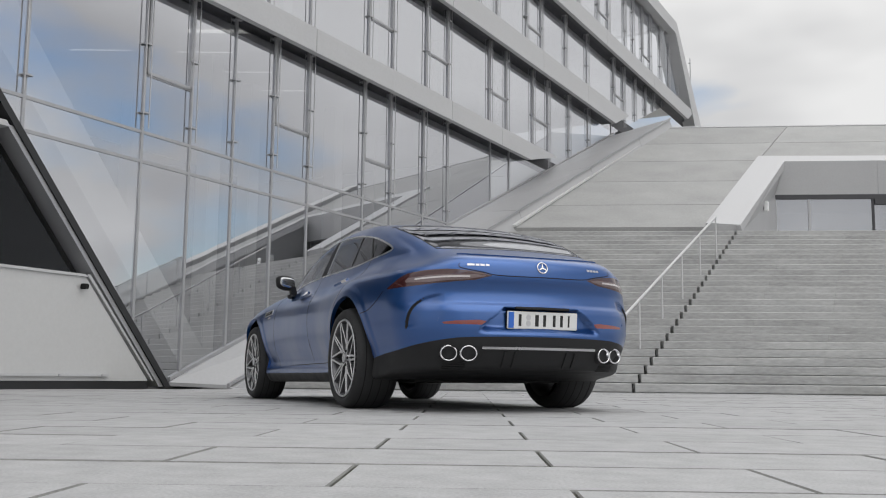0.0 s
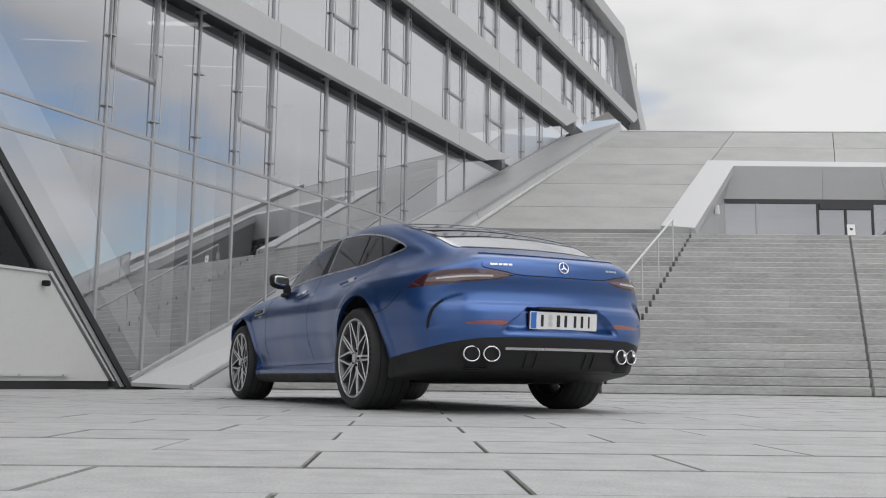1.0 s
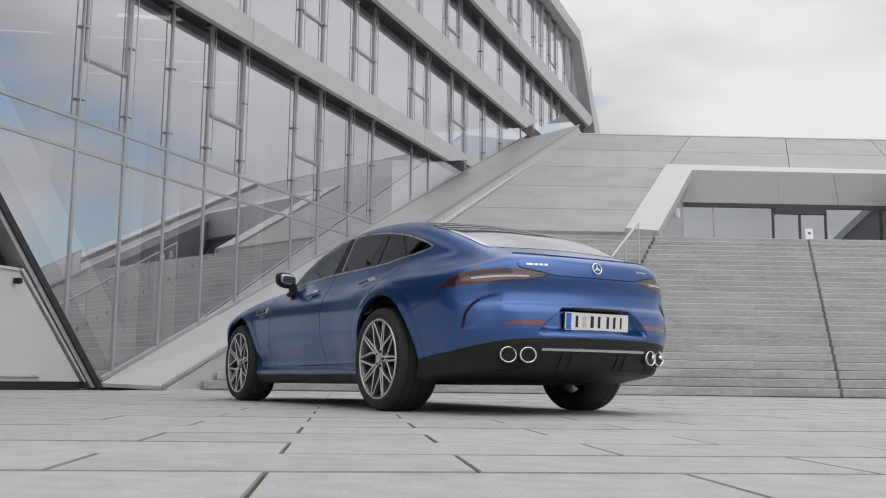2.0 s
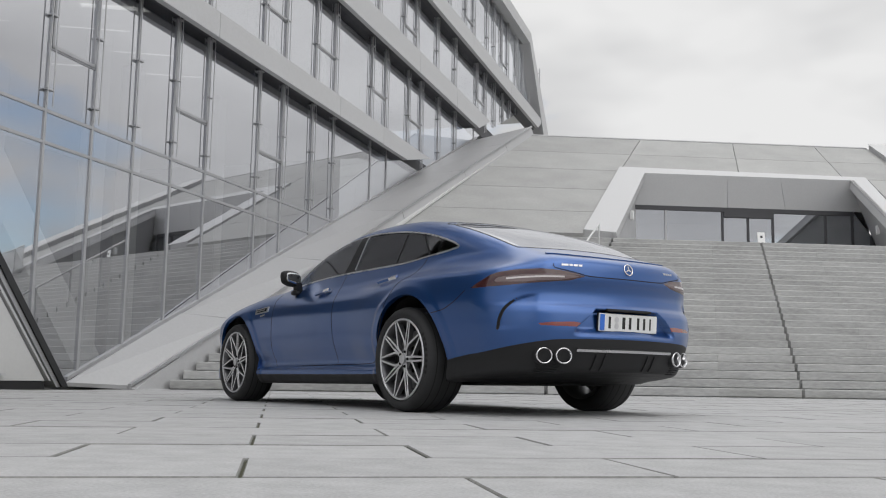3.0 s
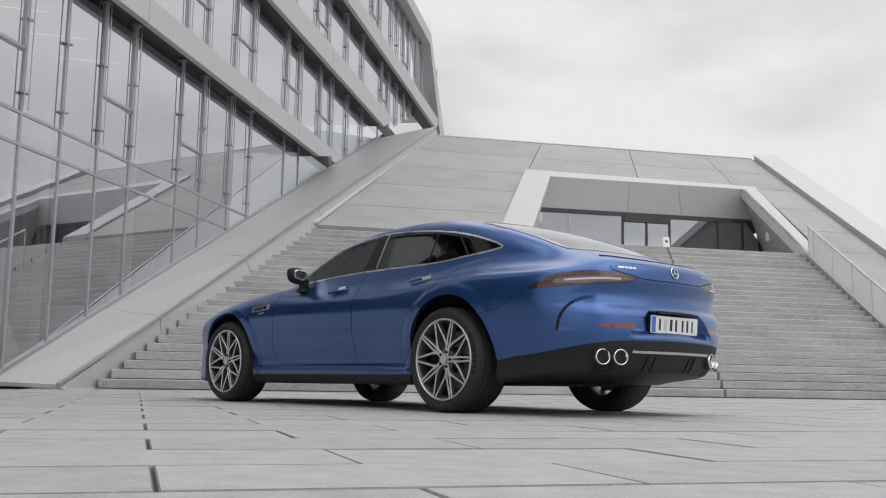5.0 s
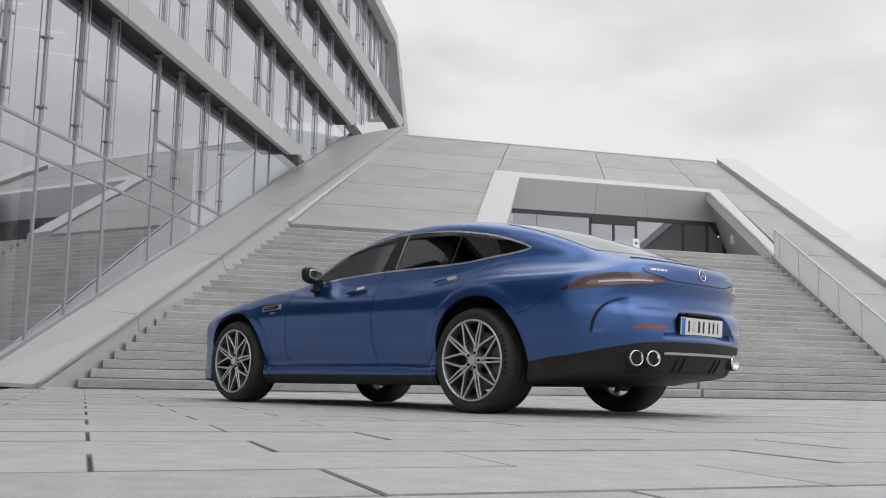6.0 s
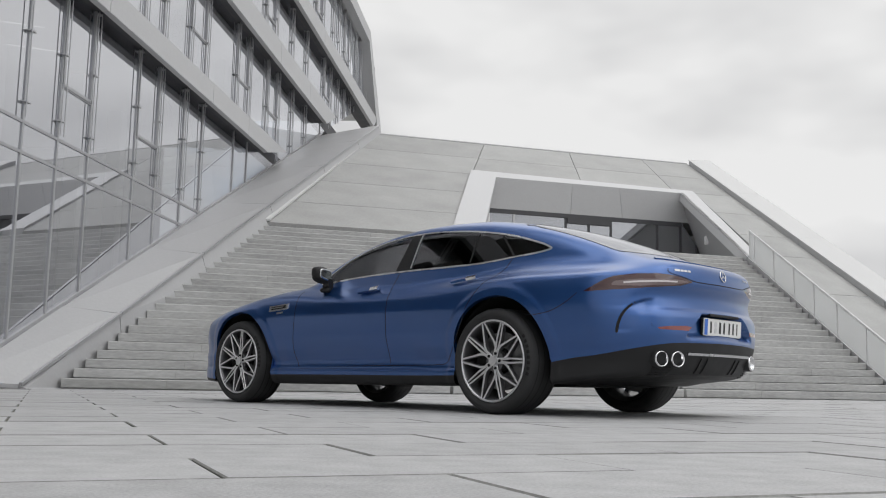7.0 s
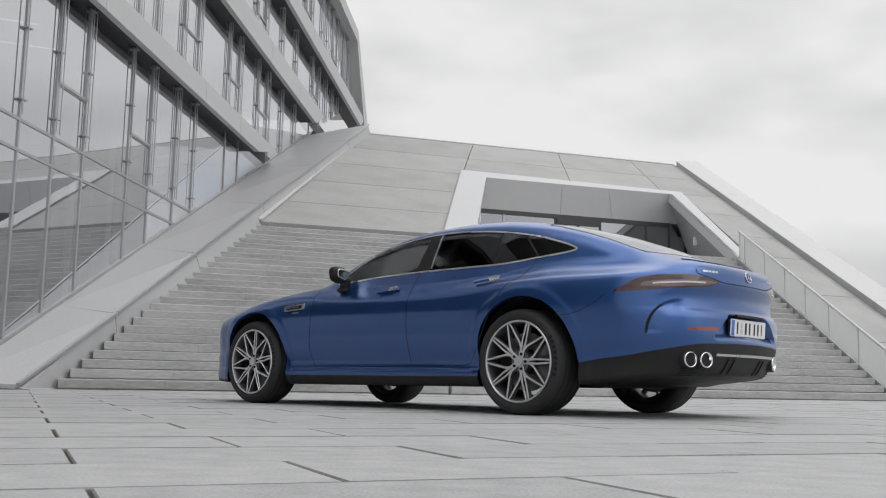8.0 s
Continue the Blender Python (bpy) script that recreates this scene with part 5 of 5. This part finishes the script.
# sensors
for x, z in ((-0.70, 0.60), (-0.36, 0.60), (0.36, 0.60), (0.70, 0.60)):
    p = Vector(R1(x, z))
    n = Vector(body_n(np.array([p]))[0])
    part("parking_sensor", bmesh_disc(0.010, 0.004, Matrix.Translation(p) @ n.to_track_quat("Z", "Y").to_matrix().to_4x4()), BLUE, car)

# handles
for side, nm, door in doors:
    yc, zc = (1.345, 0.905) if nm == "front" else (0.345, 0.928)
    base = on_body("side", smooth_line([(yc + 0.11, zc - 0.012), (yc + 0.04, zc - 0.003), (yc - 0.04, zc + 0.004), (yc - 0.11, zc + 0.012)]), side)
    # flat dark strip paints the shade of the bowl under the grip
    ribbon("handle_recess_shade", base[2:-2] - np.array((0, 0, 0.016)), 0.045, 0.001, SEAM, door)
    grip = ribbon("handle", base, 0.026, 0.030, BLUE, door, "blue door handle with chrome tip", sunk=-0.012)
    ribbon("handle_tip", base[-6:] , 0.028, 0.033, CHROME, grip, sunk=-0.012)
# fender vents
for side in (-1, 1):
    v = on_body("side", smooth_line([(2.545, 0.803), (2.48, 0.808), (2.38, 0.815), (2.30, 0.822)]), side)
    vent = ribbon("fender_vent", v, 0.048, 0.006, RIM_FACE, car, "chrome framed fender vent")
    ribbon("vent_opening", v[2:-2], 0.026, 0.009, BLACK, vent)
    ribbon("vent_bar", v[1:-4], 0.008, 0.012, SATIN, vent)
    ribbon("badge_bar", on_body("side", [(2.44, 0.765), (2.40, 0.768), (2.36, 0.771)], side), 0.014, 0.003, SATIN, car)

# mirrors
for side in (-1, 1):
    mir = part("wing_mirror", mirror_mesh(side), TRIM_BLACK, car, "gloss black wing mirror", smooth=True)
    part("mirror_cap", mirror_cap(side), BLACK, mir, "black mirror lower shell", smooth=True)
    part("mirror_glass", mirror_pane(side), MIRROR, mir, "mirror glass", smooth=True)
    part("mirror_stalk", prismed([(side * 0.900, 1.90, 1.03), (side * 0.900, 1.83, 1.03), (side * 0.868, 1.86, 0.935), (side * 0.868, 1.94, 0.935)], (side * -0.05, 0, 0)), TRIM_BLACK, mir)
    part("mirror_base", blob(Matrix.LocRotScale((side * 0.872, 1.90, 0.945), None, (0.030, 0.055, 0.022))), TRIM_BLACK, mir, smooth=True)

# seats and dash
for x in (-0.37, 0.37):
    for y, s in ((1.05, 1.0), (0.15, 0.94)):
        part("car_seat", seat_mesh(x, y, s), LEATHER, car, "black leather car seat", smooth=True)
        part("headrest", headrest_mesh(x, y, s), LEATHER, car, smooth=True)
part("dashboard", boxed(-0.72, 0.72, 1.75, 2.2, 0.75, 0.98, bevel=0.06), CABIN, car)
part("steering_wheel", ring(0.18, 0.016, pose(-0.37, 1.62, 0.93, 68, 0, 0)), LEATHER, car, smooth=True)
part("parcel_shelf", boxed(-0.62, 0.62, -0.75, -0.25, 0.93, 0.96), CABIN, car)
part("cabin_floor", boxed(-0.7, 0.7, -0.6, 2.2, 0.31, 0.36), CABIN, car)

# wheels
for name, x, y, r, w, turn in (("rear", -0.825, 0.0, 0.361, 0.315, 0), ("front", -0.835, 2.951, 0.358, 0.275, 9), ("rear", 0.825, 0.0, 0.361, 0.315, 20), ("front", 0.835, 2.951, 0.358, 0.275, 30)):
    out = -1 if x < 0 else 1
    hub = empty("wheel", label="dark grey multi-spoke alloy wheel with black tyre")
    hub.parent = car
    hub.matrix_basis = pose(x, y, r, 0, 0, 90 if out < 0 else -90) @ pose(0, 0, 0, 0, turn, 0)
    build_wheel(hub, r, w)

# ---- paving ----
pave = empty("pavement", PAVE, "pale granite paving slabs laid in staggered courses", "pavement", kind="structure")
E0, R0 = -0.268, -5.50
near_bm = boxed(JW / 2, SLAB_L - JW / 2, JW / 2, SLAB_W - JW / 2, -0.022, 0.0)
bmesh.ops.bevel(near_bm, geom=[e for e in near_bm.edges if all(v.co.z > -0.01 for v in e.verts)], offset=0.004, segments=1, affect="EDGES")
for f in near_bm.faces:
    f.material_index = 0 if f.calc_center_median().z > -0.0005 else 1
slab_me = mesh_of(near_bm, "slab")
slab_me.materials.append(PAVING)
slab_me.materials.append(EDGE)
far_v, far_f = [], []
rng = random.Random(7)
for r in range(-18, 27):
    y = R0 + r * SLAB_W
    for k in range(-34, 36):
        x = E0 + (0.5 * SLAB_L if r % 2 else 0.0) + k * SLAB_L
        if -7.6 < x < 4.4 and -7.2 < y < 6.6:
            share("slab", slab_me, pose(x, y, rng.uniform(-0.0015, 0.0015), rng.uniform(-0.08, 0.08), rng.uniform(-0.06, 0.06), 0), pave)
        else:
            wx, wy = x * math.cos(radians(4)) - y * math.sin(radians(4)), x * math.sin(radians(4)) + y * math.cos(radians(4))
            if wy > 9.05 or ((wx + 5.43) * FN.x + (wy - 8.26) * FN.y < 0.2):
                continue
            n = len(far_v)
            a, b, c, d = x + JW / 2, x + SLAB_L - JW / 2, y + JW / 2, y + SLAB_W - JW / 2
            z = rng.uniform(-0.0015, 0.0015)
            far_v += [(a, c, z), (b, c, z), (b, d, z), (a, d, z), (a, c, -0.02), (b, c, -0.02), (b, d, -0.02), (a, d, -0.02)]
            far_f += [(n, n + 1, n + 2, n + 3), (n, n + 4, n + 5, n + 1), (n + 1, n + 5, n + 6, n + 2), (n + 2, n + 6, n + 7, n + 3), (n + 3, n + 7, n + 4, n)]
me = bpy.data.meshes.new("slabs_beyond")
me.from_pydata(far_v, [], far_f)
me.materials.append(PAVING_FAR)
me.materials.append(EDGE)
me.polygons.foreach_set("material_index", [0 if i % 5 == 0 else 1 for i in range(len(me.polygons))])
ob = new("slabs_beyond", me)
ob.parent = pave
tagged(ob, kind="stuff")
bed = boxed(-36, 38, -16, 9.6, -0.028, -0.010)
part("joint_bed", bed, JOINT, pave)
